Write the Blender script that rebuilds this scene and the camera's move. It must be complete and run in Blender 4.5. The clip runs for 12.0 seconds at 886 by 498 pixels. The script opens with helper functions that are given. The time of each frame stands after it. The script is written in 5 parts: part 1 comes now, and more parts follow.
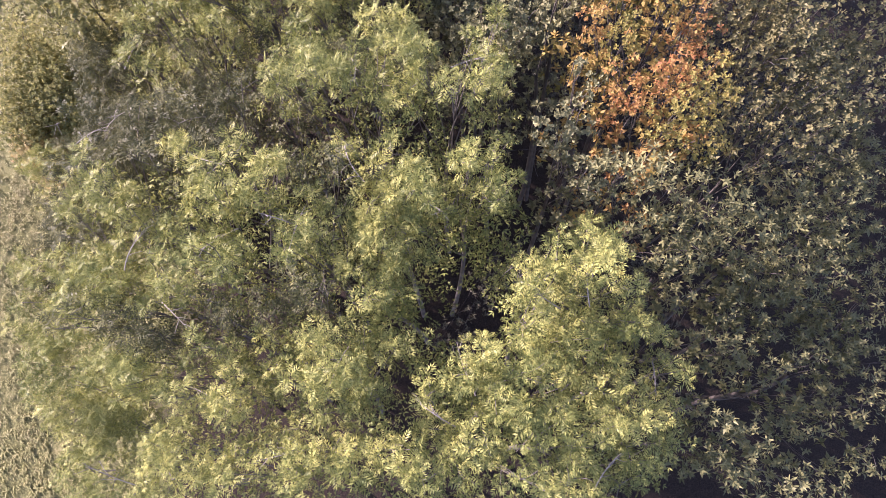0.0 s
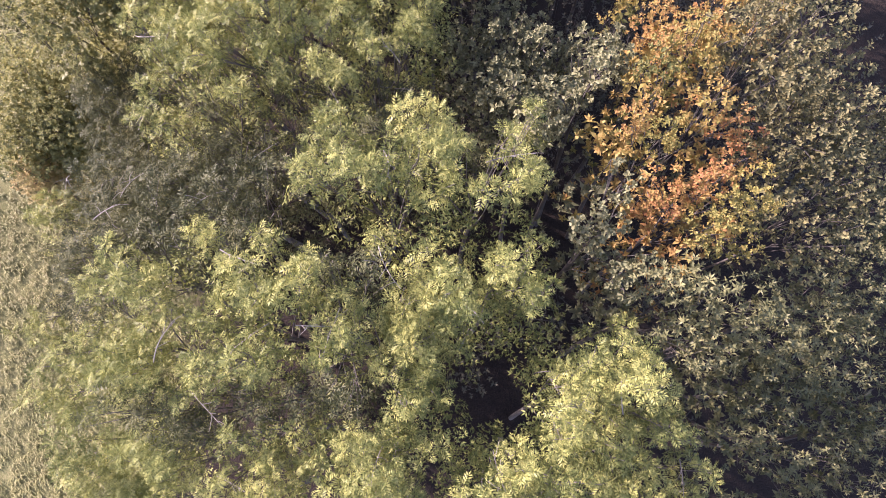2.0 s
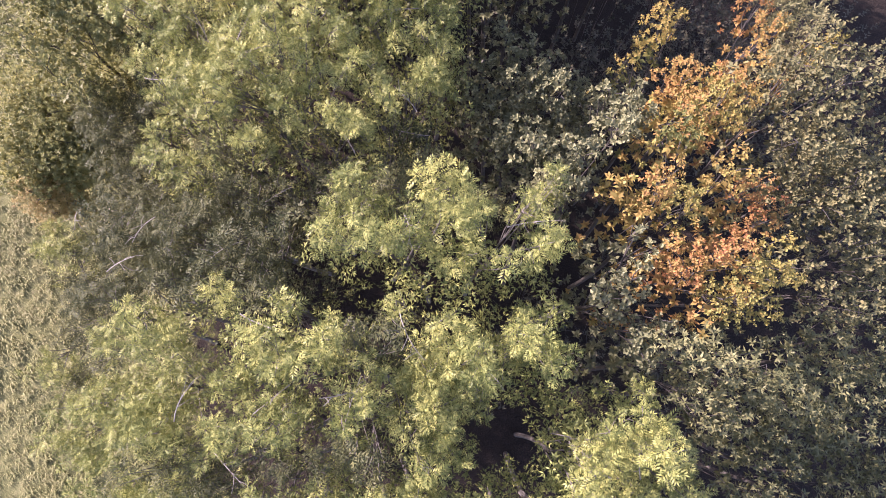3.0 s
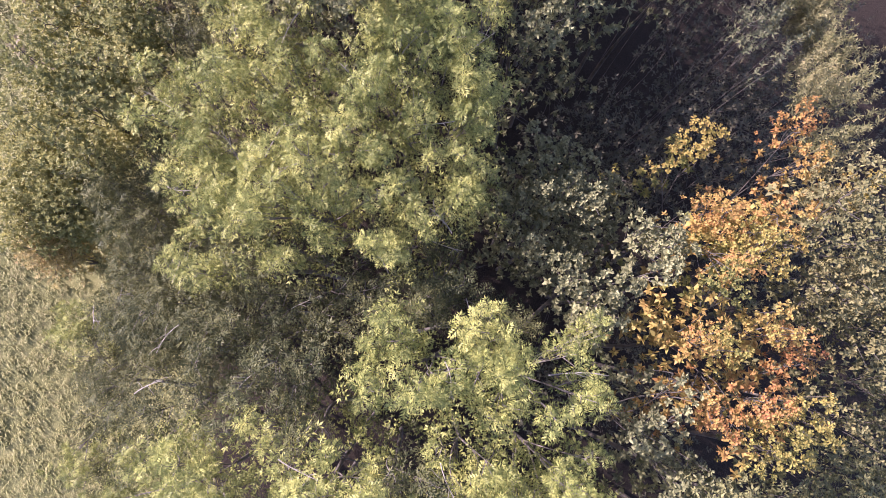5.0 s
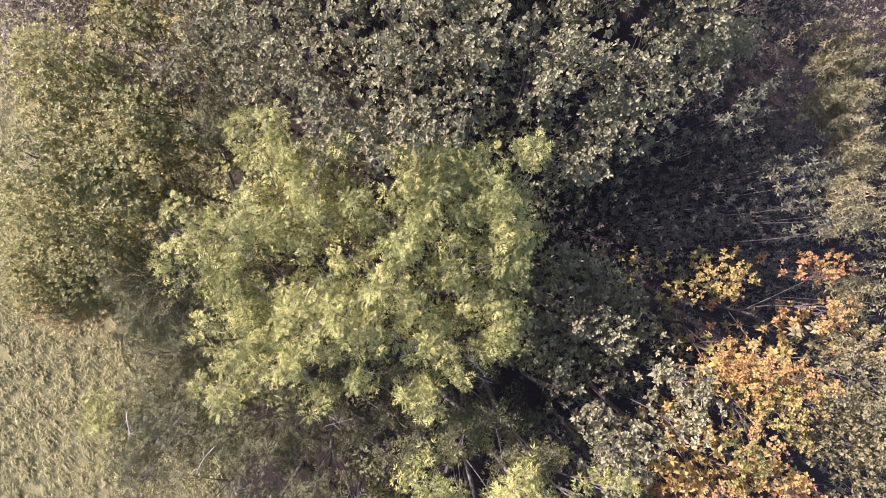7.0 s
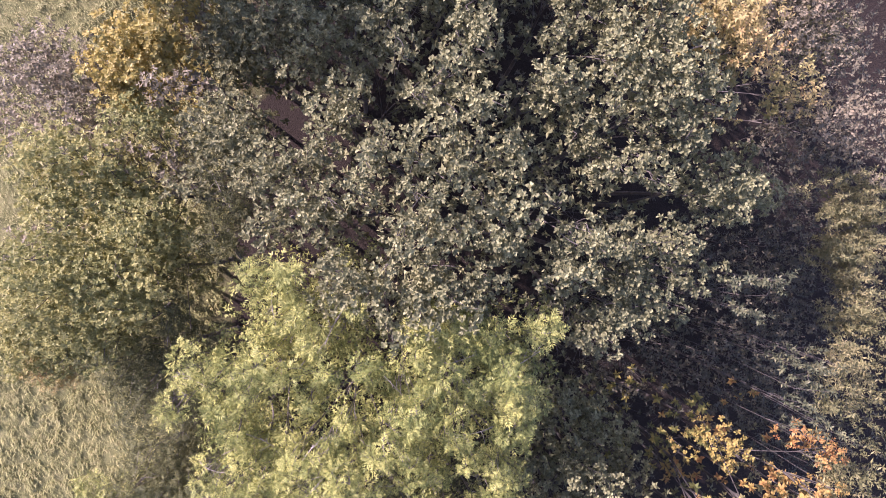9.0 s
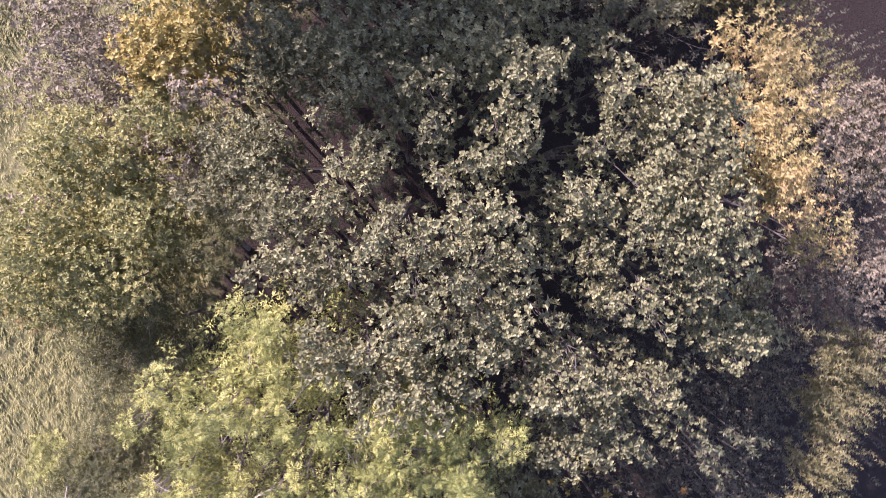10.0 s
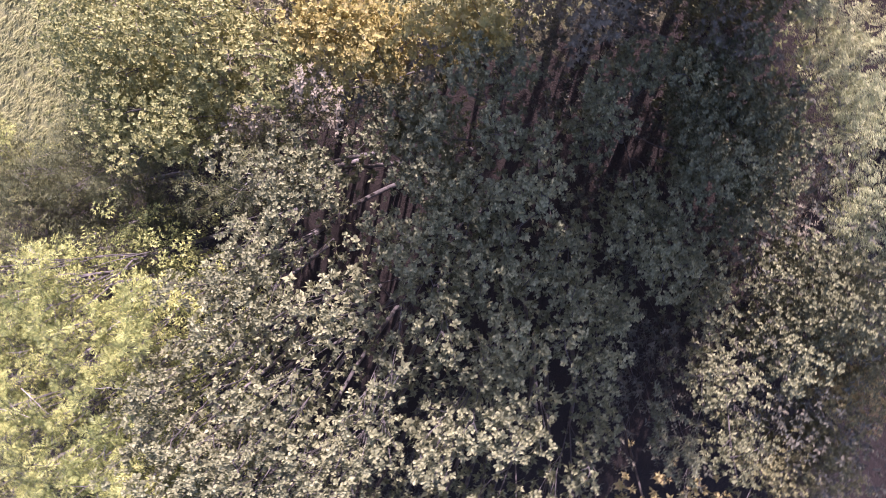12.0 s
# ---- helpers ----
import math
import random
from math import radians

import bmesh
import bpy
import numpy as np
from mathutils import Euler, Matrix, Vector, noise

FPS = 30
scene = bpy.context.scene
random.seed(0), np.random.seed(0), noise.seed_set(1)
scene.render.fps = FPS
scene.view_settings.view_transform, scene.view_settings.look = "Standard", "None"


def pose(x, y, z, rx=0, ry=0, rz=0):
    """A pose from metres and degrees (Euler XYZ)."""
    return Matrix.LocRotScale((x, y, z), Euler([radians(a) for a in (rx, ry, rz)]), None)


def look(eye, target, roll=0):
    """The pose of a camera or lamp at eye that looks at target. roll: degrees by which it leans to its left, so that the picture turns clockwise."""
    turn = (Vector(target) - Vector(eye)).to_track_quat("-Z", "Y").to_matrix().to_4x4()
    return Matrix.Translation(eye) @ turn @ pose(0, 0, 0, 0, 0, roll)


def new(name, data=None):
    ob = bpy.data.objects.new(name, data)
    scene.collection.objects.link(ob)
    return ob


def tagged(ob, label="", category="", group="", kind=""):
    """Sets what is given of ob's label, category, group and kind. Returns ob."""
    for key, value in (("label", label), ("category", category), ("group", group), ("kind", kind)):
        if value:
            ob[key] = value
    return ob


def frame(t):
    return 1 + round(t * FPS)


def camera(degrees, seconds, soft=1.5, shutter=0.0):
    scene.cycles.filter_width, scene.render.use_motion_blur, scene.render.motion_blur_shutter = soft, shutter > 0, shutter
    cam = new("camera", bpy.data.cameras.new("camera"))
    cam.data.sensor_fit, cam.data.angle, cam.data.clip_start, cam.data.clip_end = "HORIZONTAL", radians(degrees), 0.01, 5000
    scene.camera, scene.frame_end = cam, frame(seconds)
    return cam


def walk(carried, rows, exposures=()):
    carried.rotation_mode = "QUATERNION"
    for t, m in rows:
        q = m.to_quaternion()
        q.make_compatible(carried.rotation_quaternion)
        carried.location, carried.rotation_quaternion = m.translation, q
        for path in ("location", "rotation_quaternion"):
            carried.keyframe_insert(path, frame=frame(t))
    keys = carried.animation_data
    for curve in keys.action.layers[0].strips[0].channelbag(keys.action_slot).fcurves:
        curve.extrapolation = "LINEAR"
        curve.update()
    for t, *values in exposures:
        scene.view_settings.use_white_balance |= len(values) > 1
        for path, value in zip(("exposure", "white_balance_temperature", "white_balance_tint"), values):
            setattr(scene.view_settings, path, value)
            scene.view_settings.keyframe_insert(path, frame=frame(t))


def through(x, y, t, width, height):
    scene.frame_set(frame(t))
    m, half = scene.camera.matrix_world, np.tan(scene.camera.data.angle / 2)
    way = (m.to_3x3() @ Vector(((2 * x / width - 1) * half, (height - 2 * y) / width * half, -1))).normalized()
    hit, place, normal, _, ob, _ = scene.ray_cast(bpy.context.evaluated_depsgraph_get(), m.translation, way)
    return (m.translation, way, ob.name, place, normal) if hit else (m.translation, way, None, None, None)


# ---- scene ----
cam = camera(78.0, 12.0, soft=0.75, shutter=0.2)
PATH = [
    (0, (0.198, -0.221, 11.226), (0.118, 0.433, 9.338), -7.2),
    (0.5, (0.094, 0.042, 11.316), (0.023, 0.668, 9.417), -6.6),
    (1, (-0.017, 0.363, 11.41), (-0.076, 0.958, 9.502), -5.8),
    (1.5, (-0.136, 0.741, 11.514), (-0.185, 1.297, 9.594), -5.0),
    (2, (-0.265, 1.152, 11.629), (-0.303, 1.668, 9.697), -4.1),
    (2.5, (-0.395, 1.605, 11.742), (-0.422, 2.074, 9.798), -3.0),
    (3, (-0.55, 2.071, 11.844), (-0.563, 2.491, 9.889), -1.5),
    (3.2, (-0.597, 2.257, 11.884), (-0.609, 2.656, 9.925), -1.2),
    (4.8, (-1.094, 3.679, 12.058), (-1.056, 3.998, 10.084), 7.5),
    (5, (-1.131, 3.912, 12.088), (-1.092, 4.205, 10.11), 8.4),
    (5.5, (-1.28, 4.457, 12.174), (-1.227, 4.694, 10.188), 13.3),
    (6, (-1.451, 5.079, 12.233), (-1.383, 5.252, 10.241), 22.5),
    (6.5, (-1.622, 5.775, 12.299), (-1.536, 5.87, 10.303), 42.6),
    (7, (-1.754, 6.465, 12.336), (-1.656, 6.486, 10.338), 78.9),
    (7.2, (-1.799, 6.754, 12.337), (-1.698, 6.741, 10.34), 98.0),
    (8.8, (-2.134, 8.395, 12.271), (-1.984, 8.335, 10.277), 115.9),
    (9, (-2.167, 8.676, 12.245), (-2.014, 8.588, 10.253), 125.4),
    (9.5, (-2.247, 9.378, 12.154), (-2.088, 9.221, 10.167), 144.2),
    (10, (-2.384, 10.121, 12.008), (-2.215, 9.882, 10.03), 163.5),
    (10.5, (-2.651, 10.915, 11.782), (-2.456, 10.579, 9.82), -177.2),
    (11, (-3.103, 11.665, 11.489), (-2.864, 11.241, 9.549), -162.2),
    (11.5, (-3.736, 12.318, 11.132), (-3.436, 11.823, 9.217), -150.3),
    (12, (-4.574, 12.944, 10.697), (-4.186, 12.376, 8.819), -138.6),
]
walk(cam, [(t, look(eye, target, roll)) for t, eye, target, roll in PATH],
     exposures=[(0.0, 1.80, 6150, 41), (6.0, 1.74, 5950, 40), (9.5, 1.70, 5900, 46), (12.0, 1.73, 5650, 47)])


# ---- light ----
SUN_ELEVATION, SUN_AWAY = 26.0, Vector((-0.866, 0.5, 0.0)).normalized()   # towards the sun: along the hedge, from the meadow side
world = bpy.data.worlds.new("sky")
scene.world = world
world.use_nodes = True
nt = world.node_tree
sky = nt.nodes.new("ShaderNodeTexSky")
sky.sky_type, sky.sun_disc = "NISHITA", False
sky.sun_elevation = radians(SUN_ELEVATION)
sky.sun_rotation = math.atan2(SUN_AWAY.x, SUN_AWAY.y)
nt.nodes["Background"].inputs["Strength"].default_value = 0.128
nt.links.new(sky.outputs["Color"], nt.nodes["Background"].inputs["Color"])
sun = new("sun", bpy.data.lights.new("sun", "SUN"))
sun.data.energy, sun.data.angle, sun.data.color = 5.0, radians(0.6), (1.0, 0.93, 0.82)
to_sun = SUN_AWAY * math.cos(radians(SUN_ELEVATION)) + Vector((0, 0, math.sin(radians(SUN_ELEVATION))))
sun.matrix_world = look(to_sun * 60, (0, 0, 0))


# ---- materials ----
def material(name):
    m = bpy.data.materials.new(name)
    m.use_nodes = True
    m.node_tree.nodes.clear()
    return m, m.node_tree.nodes, m.node_tree.links


def ramp(nodes, stops):
    r = nodes.new("ShaderNodeValToRGB")
    while len(r.color_ramp.elements) < len(stops):
        r.color_ramp.elements.new(0.5)
    for e, (p, c) in zip(r.color_ramp.elements, stops):
        e.position, e.color = p, (*c, 1)
    return r


def leaf_material(name, stops, through=0.35, rough=0.55, clump=0.5):
    """Leaves: each leaf takes its own tone, each clump leans one way, with fine mottling across the blade."""
    m, n, l = material(name)
    geo, info, tex = n.new("ShaderNodeNewGeometry"), n.new("ShaderNodeObjectInfo"), n.new("ShaderNodeTexNoise")
    tex.inputs["Scale"].default_value = 1.3
    l.new(geo.outputs["Position"], tex.inputs["Vector"])
    tuft = n.new("ShaderNodeTexNoise"); tuft.inputs["Scale"].default_value = 8
    l.new(geo.outputs["Position"], tuft.inputs["Vector"])
    lean = n.new("ShaderNodeMath"); lean.operation = "MULTIPLY_ADD"; lean.inputs[1].default_value = 0.45
    a = n.new("ShaderNodeMath"); a.operation = "MULTIPLY"; a.inputs[1].default_value = 1 - clump
    half = n.new("ShaderNodeMath"); half.operation = "MULTIPLY"; half.inputs[1].default_value = 0.6
    l.new(geo.outputs["Random Per Island"], half.inputs[0])
    l.new(tuft.outputs["Fac"], lean.inputs[0]); l.new(half.outputs[0], lean.inputs[2]); l.new(lean.outputs[0], a.inputs[0])
    b = n.new("ShaderNodeMath"); b.operation = "MULTIPLY_ADD"; b.inputs[1].default_value = clump * 0.55
    l.new(info.outputs["Random"], b.inputs[0]); l.new(a.outputs[0], b.inputs[2])
    c = n.new("ShaderNodeMath"); c.operation = "MULTIPLY_ADD"; c.inputs[1].default_value = clump * 0.55
    l.new(tex.outputs["Fac"], c.inputs[0]); l.new(b.outputs[0], c.inputs[2])
    r = ramp(n, stops)
    l.new(c.outputs[0], r.inputs["Fac"])
    fine = n.new("ShaderNodeTexNoise"); fine.inputs["Scale"].default_value = 160
    l.new(geo.outputs["Position"], fine.inputs["Vector"])
    dark = n.new("ShaderNodeMix"); dark.data_type, dark.blend_type = "RGBA", "MULTIPLY"
    dark.inputs[0].default_value = 0.35
    l.new(r.outputs["Color"], dark.inputs[6]); l.new(fine.outputs["Color"], dark.inputs[7])
    p, t, x, o = (n.new("ShaderNode" + k) for k in ("BsdfPrincipled", "BsdfTranslucent", "MixShader", "OutputMaterial"))
    p.inputs["Roughness"].default_value = rough
    p.inputs["Specular IOR Level"].default_value = 0.16
    l.new(dark.outputs[2], p.inputs["Base Color"]); l.new(dark.outputs[2], t.inputs["Color"])
    x.inputs[0].default_value = through
    l.new(p.outputs[0], x.inputs[1]); l.new(t.outputs[0], x.inputs[2]); l.new(x.outputs[0], o.inputs["Surface"])
    return m


def bark_material(name, pale, deep):
    m, n, l = material(name)
    tc, tex, fine = n.new("ShaderNodeNewGeometry"), n.new("ShaderNodeTexNoise"), n.new("ShaderNodeTexNoise")
    tex.inputs["Scale"].default_value, tex.inputs["Detail"].default_value = 7, 6
    fine.inputs["Scale"].default_value, fine.inputs["Detail"].default_value = 90, 4
    l.new(tc.outputs["Position"], tex.inputs["Vector"]); l.new(tc.outputs["Position"], fine.inputs["Vector"])
    r = ramp(n, [(0.3, deep), (0.65, pale)])
    l.new(tex.outputs["Fac"], r.inputs["Fac"])
    bump = n.new("ShaderNodeBump"); bump.inputs["Strength"].default_value = 0.5; bump.inputs["Distance"].default_value = 0.004
    l.new(fine.outputs["Fac"], bump.inputs["Height"])
    p, o = n.new("ShaderNodeBsdfPrincipled"), n.new("ShaderNodeOutputMaterial")
    p.inputs["Roughness"].default_value = 0.8
    l.new(r.outputs["Color"], p.inputs["Base Color"]); l.new(bump.outputs[0], p.inputs["Normal"])
    l.new(p.outputs[0], o.inputs["Surface"])
    return m


def ground_material():
    """Mown, half-dry meadow beside the hedge and leaf litter below it, darkened with the shade of the gaps."""
    m, n, l = material("ground")
    geo = n.new("ShaderNodeNewGeometry")
    big, mid, fine = (n.new("ShaderNodeTexNoise") for _ in range(3))
    for tex, s in ((big, 0.35), (mid, 3.0), (fine, 45.0)):
        tex.inputs["Scale"].default_value, tex.inputs["Detail"].default_value = s, 6
        l.new(geo.outputs["Position"], tex.inputs["Vector"])
    turf = ramp(n, [(0.35, (0.09, 0.092, 0.036)), (0.5, (0.175, 0.165, 0.068)), (0.68, (0.29, 0.255, 0.12))])
    s = n.new("ShaderNodeMath"); s.operation = "MULTIPLY_ADD"; s.inputs[1].default_value = 0.5
    l.new(mid.outputs["Fac"], s.inputs[0])
    h = n.new("ShaderNodeMath"); h.operation = "MULTIPLY"; h.inputs[1].default_value = 0.5
    l.new(fine.outputs["Fac"], h.inputs[0]); l.new(h.outputs[0], s.inputs[2])
    l.new(s.outputs[0], turf.inputs["Fac"])
    # litter brown set near black, taking in the deep shade under the crowns
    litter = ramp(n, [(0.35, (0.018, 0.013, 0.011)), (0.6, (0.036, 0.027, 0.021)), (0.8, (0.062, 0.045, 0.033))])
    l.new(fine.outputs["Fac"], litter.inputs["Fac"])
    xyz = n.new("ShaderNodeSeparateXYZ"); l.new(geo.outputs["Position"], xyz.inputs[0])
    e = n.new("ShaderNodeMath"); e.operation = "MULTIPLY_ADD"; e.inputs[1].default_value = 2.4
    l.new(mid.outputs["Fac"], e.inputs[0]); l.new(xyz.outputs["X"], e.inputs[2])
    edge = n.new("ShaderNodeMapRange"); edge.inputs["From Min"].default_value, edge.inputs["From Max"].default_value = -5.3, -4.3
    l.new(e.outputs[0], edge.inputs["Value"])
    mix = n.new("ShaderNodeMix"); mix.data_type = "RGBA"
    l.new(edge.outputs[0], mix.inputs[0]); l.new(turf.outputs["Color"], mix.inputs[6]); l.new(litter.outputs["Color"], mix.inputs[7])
    bump = n.new("ShaderNodeBump"); bump.inputs["Strength"].default_value = 0.8; bump.inputs["Distance"].default_value = 0.05
    l.new(fine.outputs["Fac"], bump.inputs["Height"])
    p, o = n.new("ShaderNodeBsdfPrincipled"), n.new("ShaderNodeOutputMaterial")
    p.inputs["Roughness"].default_value = 0.95
    p.inputs["Specular IOR Level"].default_value = 0.1
    l.new(mix.outputs[2], p.inputs["Base Color"]); l.new(bump.outputs[0], p.inputs["Normal"]); l.new(p.outputs[0], o.inputs["Surface"])
    return m


LEAVES = {
    "rowan": leaf_material("rowan_leaf", [(0.18, (0.10, 0.125, 0.036)), (0.5, (0.25, 0.265, 0.078)), (0.8, (0.54, 0.505, 0.155))], 0.24, 0.5, 0.4),
    # duller rowan green, darkened further: shade between the crowns is in the colour
    "dull_rowan": leaf_material("dull_shaded_rowan_leaf", [(0.18, (0.05, 0.058, 0.026)), (0.5, (0.092, 0.098, 0.042)), (0.88, (0.22, 0.205, 0.078))], 0.20, 0.55, 0.45),
    "sallow": leaf_material("sallow_leaf", [(0.15, (0.105, 0.105, 0.055)), (0.5, (0.212, 0.208, 0.104)), (0.82, (0.455, 0.43, 0.222))], 0.30, 0.6, 0.35),
    "osier": leaf_material("osier_leaf", [(0.1, (0.095, 0.10, 0.044)), (0.5, (0.185, 0.182, 0.08)), (0.85, (0.34, 0.31, 0.138))], 0.2, 0.5, 0.4),
    "alder": leaf_material("alder_leaf", [(0.1, (0.16, 0.17, 0.065)), (0.5, (0.31, 0.305, 0.115)), (0.85, (0.56, 0.50, 0.20))], 0.34, 0.52, 0.4),
    "hazel": leaf_material("hazel_leaf", [(0.1, (0.107, 0.107, 0.053)), (0.5, (0.193, 0.18, 0.082)), (0.85, (0.336, 0.283, 0.123))], 0.28, 0.52, 0.4),
    "cherry": leaf_material("cherry_leaf", [(0.30, (0.16, 0.17, 0.06)), (0.46, (0.42, 0.35, 0.10)), (0.64, (0.49, 0.32, 0.105)), (0.80, (0.46, 0.20, 0.085)), (0.93, (0.38, 0.10, 0.09))], 0.38, 0.52, 0.7),
    "golden": leaf_material("golden_leaf", [(0.15, (0.22, 0.22, 0.095)), (0.40, (0.42, 0.36, 0.145)), (0.70, (0.55, 0.42, 0.18)), (0.90, (0.46, 0.20, 0.12))], 0.38, 0.52, 0.5),
    "maple": leaf_material("maple_leaf", [(0.1, (0.27, 0.23, 0.09)), (0.5, (0.47, 0.39, 0.12)), (0.85, (0.55, 0.44, 0.18))], 0.38, 0.52, 0.3),
    "spindle": leaf_material("spindle_leaf", [(0.1, (0.13, 0.12, 0.08)), (0.5, (0.22, 0.19, 0.125)), (0.85, (0.36, 0.29, 0.19))], 0.25, 0.52, 0.4),
    "larch": leaf_material("larch_leaf", [(0.1, (0.28, 0.30, 0.14)), (0.5, (0.42, 0.42, 0.19)), (0.85, (0.58, 0.53, 0.27))], 0.35, 0.5, 0.4),
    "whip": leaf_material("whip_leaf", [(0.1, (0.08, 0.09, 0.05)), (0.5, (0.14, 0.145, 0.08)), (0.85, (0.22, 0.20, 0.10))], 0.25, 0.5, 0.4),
    # scrub: leaves coloured dark so that gaps under the canopy look shaded
    "scrub": leaf_material("scrub_shade_leaf", [(0.1, (0.06, 0.065, 0.045)), (0.5, (0.11, 0.105, 0.07)), (0.85, (0.17, 0.14, 0.09))], 0.22, 0.55, 0.4),
    "goldenrod": leaf_material("goldenrod_leaf", [(0.1, (0.12, 0.122, 0.055)), (0.5, (0.24, 0.225, 0.10)), (0.85, (0.42, 0.35, 0.17))], 0.3, 0.5, 0.4),
}
# leaves of the unseen willows that are added only to cast shade
LEAVES["unseen_willow"] = LEAVES["sallow"]
BARK = bark_material("bark", (0.17, 0.145, 0.125), (0.06, 0.05, 0.043))
DULL_BARK = bark_material("dull_bark", (0.10, 0.082, 0.068), (0.035, 0.03, 0.026))
PALE_BARK = bark_material("pale_bark", (0.33, 0.29, 0.25), (0.17, 0.145, 0.125))
GROUND = ground_material()
BLADES = leaf_material("grass_blade", [(0.1, (0.15, 0.15, 0.058)), (0.45, (0.30, 0.29, 0.110)), (0.85, (0.49, 0.43, 0.195))], 0.25, 0.6, 0.3)


# ---- mesh makers ----
def quads(name, verts, mat):
    """One mesh object from an array (n, 4, 3) of separate quads, or (n, k, 4, 3) with k quads to a leaf."""
    verts = np.asarray(verts, np.float32).reshape(-1, 3)
    count = len(verts) // 4
    me = bpy.data.meshes.new(name)
    me.vertices.add(count * 4)
    me.loops.add(count * 4)
    me.polygons.add(count)
    me.vertices.foreach_set("co", verts.ravel())
    me.loops.foreach_set("vertex_index", np.arange(count * 4, dtype=np.int32))
    me.polygons.foreach_set("loop_start", np.arange(0, count * 4, 4, dtype=np.int32))
    me.update(calc_edges=True)
    me.validate()
    me.materials.append(mat)
    return new(name, me)


def indexed(name, verts, faces, mat, smooth=True):
    """One mesh object from vertices (n, 3) and quads (m, 4) that share them."""
    verts, faces = np.asarray(verts, np.float32), np.asarray(faces, np.int32)
    me = bpy.data.meshes.new(name)
    me.vertices.add(len(verts))
    me.loops.add(faces.size)
    me.polygons.add(len(faces))
    me.vertices.foreach_set("co", verts.ravel())
    me.loops.foreach_set("vertex_index", faces.ravel())
    me.polygons.foreach_set("loop_start", np.arange(0, faces.size, 4, dtype=np.int32))
    me.polygons.foreach_set("use_smooth", np.full(len(faces), smooth))
    me.update(calc_edges=True)
    me.validate()
    me.materials.append(mat)
    return new(name, me)


def under(ob, parent, label="", kind=""):
    ob.parent = parent
    ob.matrix_parent_inverse = Matrix.Translation(parent.location).inverted()
    return tagged(ob, label=label, kind=kind)


def unit(v):
    return v / np.maximum(np.linalg.norm(v, axis=-1, keepdims=True), 1e-9)


def tube(line, radii, sides=5):
    """Vertices and quads of a tapered round stem along a line of points."""
    line = np.asarray(line, float)
    ahead = unit(np.gradient(line, axis=0))
    side = unit(np.cross(ahead, (0.31, 0.84, 0.12)))
    up = np.cross(side, ahead)
    a = np.arange(sides) * 2 * np.pi / sides
    ring = side[:, None] * np.cos(a)[None, :, None] + up[:, None] * np.sin(a)[None, :, None]
    verts = (line[:, None] + ring * np.asarray(radii)[:, None, None]).reshape(-1, 3)
    i, j = np.meshgrid(np.arange(len(line) - 1), np.arange(sides), indexing="ij")
    k = (j + 1) % sides
    faces = np.stack([i * sides + j, i * sides + k, (i + 1) * sides + k, (i + 1) * sides + j], -1).reshape(-1, 4)
    return verts, faces


def joined(pieces):
    verts, faces, at = [], [], 0
    for v, f in pieces:
        verts.append(v)
        faces.append(f + at)
        at += len(v)
    return np.concatenate(verts), np.concatenate(faces)


def simple_leaf(length, width):
    """One oval blade of two halves folded along the midrib, tip bent down; x across, y along, z out of the upper face."""
    h, up, tip = width / 2, width * 0.16, -length * 0.12
    right = [[0, 0, 0], [h * 0.82, length * 0.32, up], [h * 0.92, length * 0.78, up * 0.5], [0, length, tip]]
    left = [[0, 0, 0], [0, length, tip], [-h * 0.92, length * 0.78, up * 0.5], [-h * 0.82, length * 0.32, up]]
    return np.array([right, left])


def narrow_leaf(length, width):
    """A lance-shaped blade, widest below its middle."""
    h = width / 2
    return np.array([[[0, 0, 0], [h, length * 0.42, width * 0.15], [0, length, -length * 0.14], [-h, length * 0.42, width * 0.15]]])


def pinnate_leaf(length, leaflet, width, pairs=6):
    """A rowan leaf: pairs of narrow leaflets along a drooping rachis, and one at its tip."""
    out = []
    def blade(x, y, z, ax, ay, size):
        d, s = np.array([ax, ay, -0.30]), np.array([-ay, ax, 0.0])
        d = d / np.linalg.norm(d)
        o, h = np.array([x, y, z]), width / 2 * size
        out.append([o, o + d * leaflet * size * 0.42 + s * h, o + d * leaflet * size, o + d * leaflet * size * 0.42 - s * h])
    for k in range(pairs):
        u = 0.24 + 0.72 * k / (pairs - 1)
        y, z = length * u, -length * 0.22 * u * u
        size = 0.72 + 0.5 * math.sin(math.pi * (0.15 + 0.7 * k / (pairs - 1)))
        for sgn in (-1, 1):
            blade(sgn * 0.002, y, z, sgn * 0.80, 0.55, size)
    blade(0, length * 0.98, -length * 0.21, 0.0, 1.0, 1.0)
    return np.array(out)


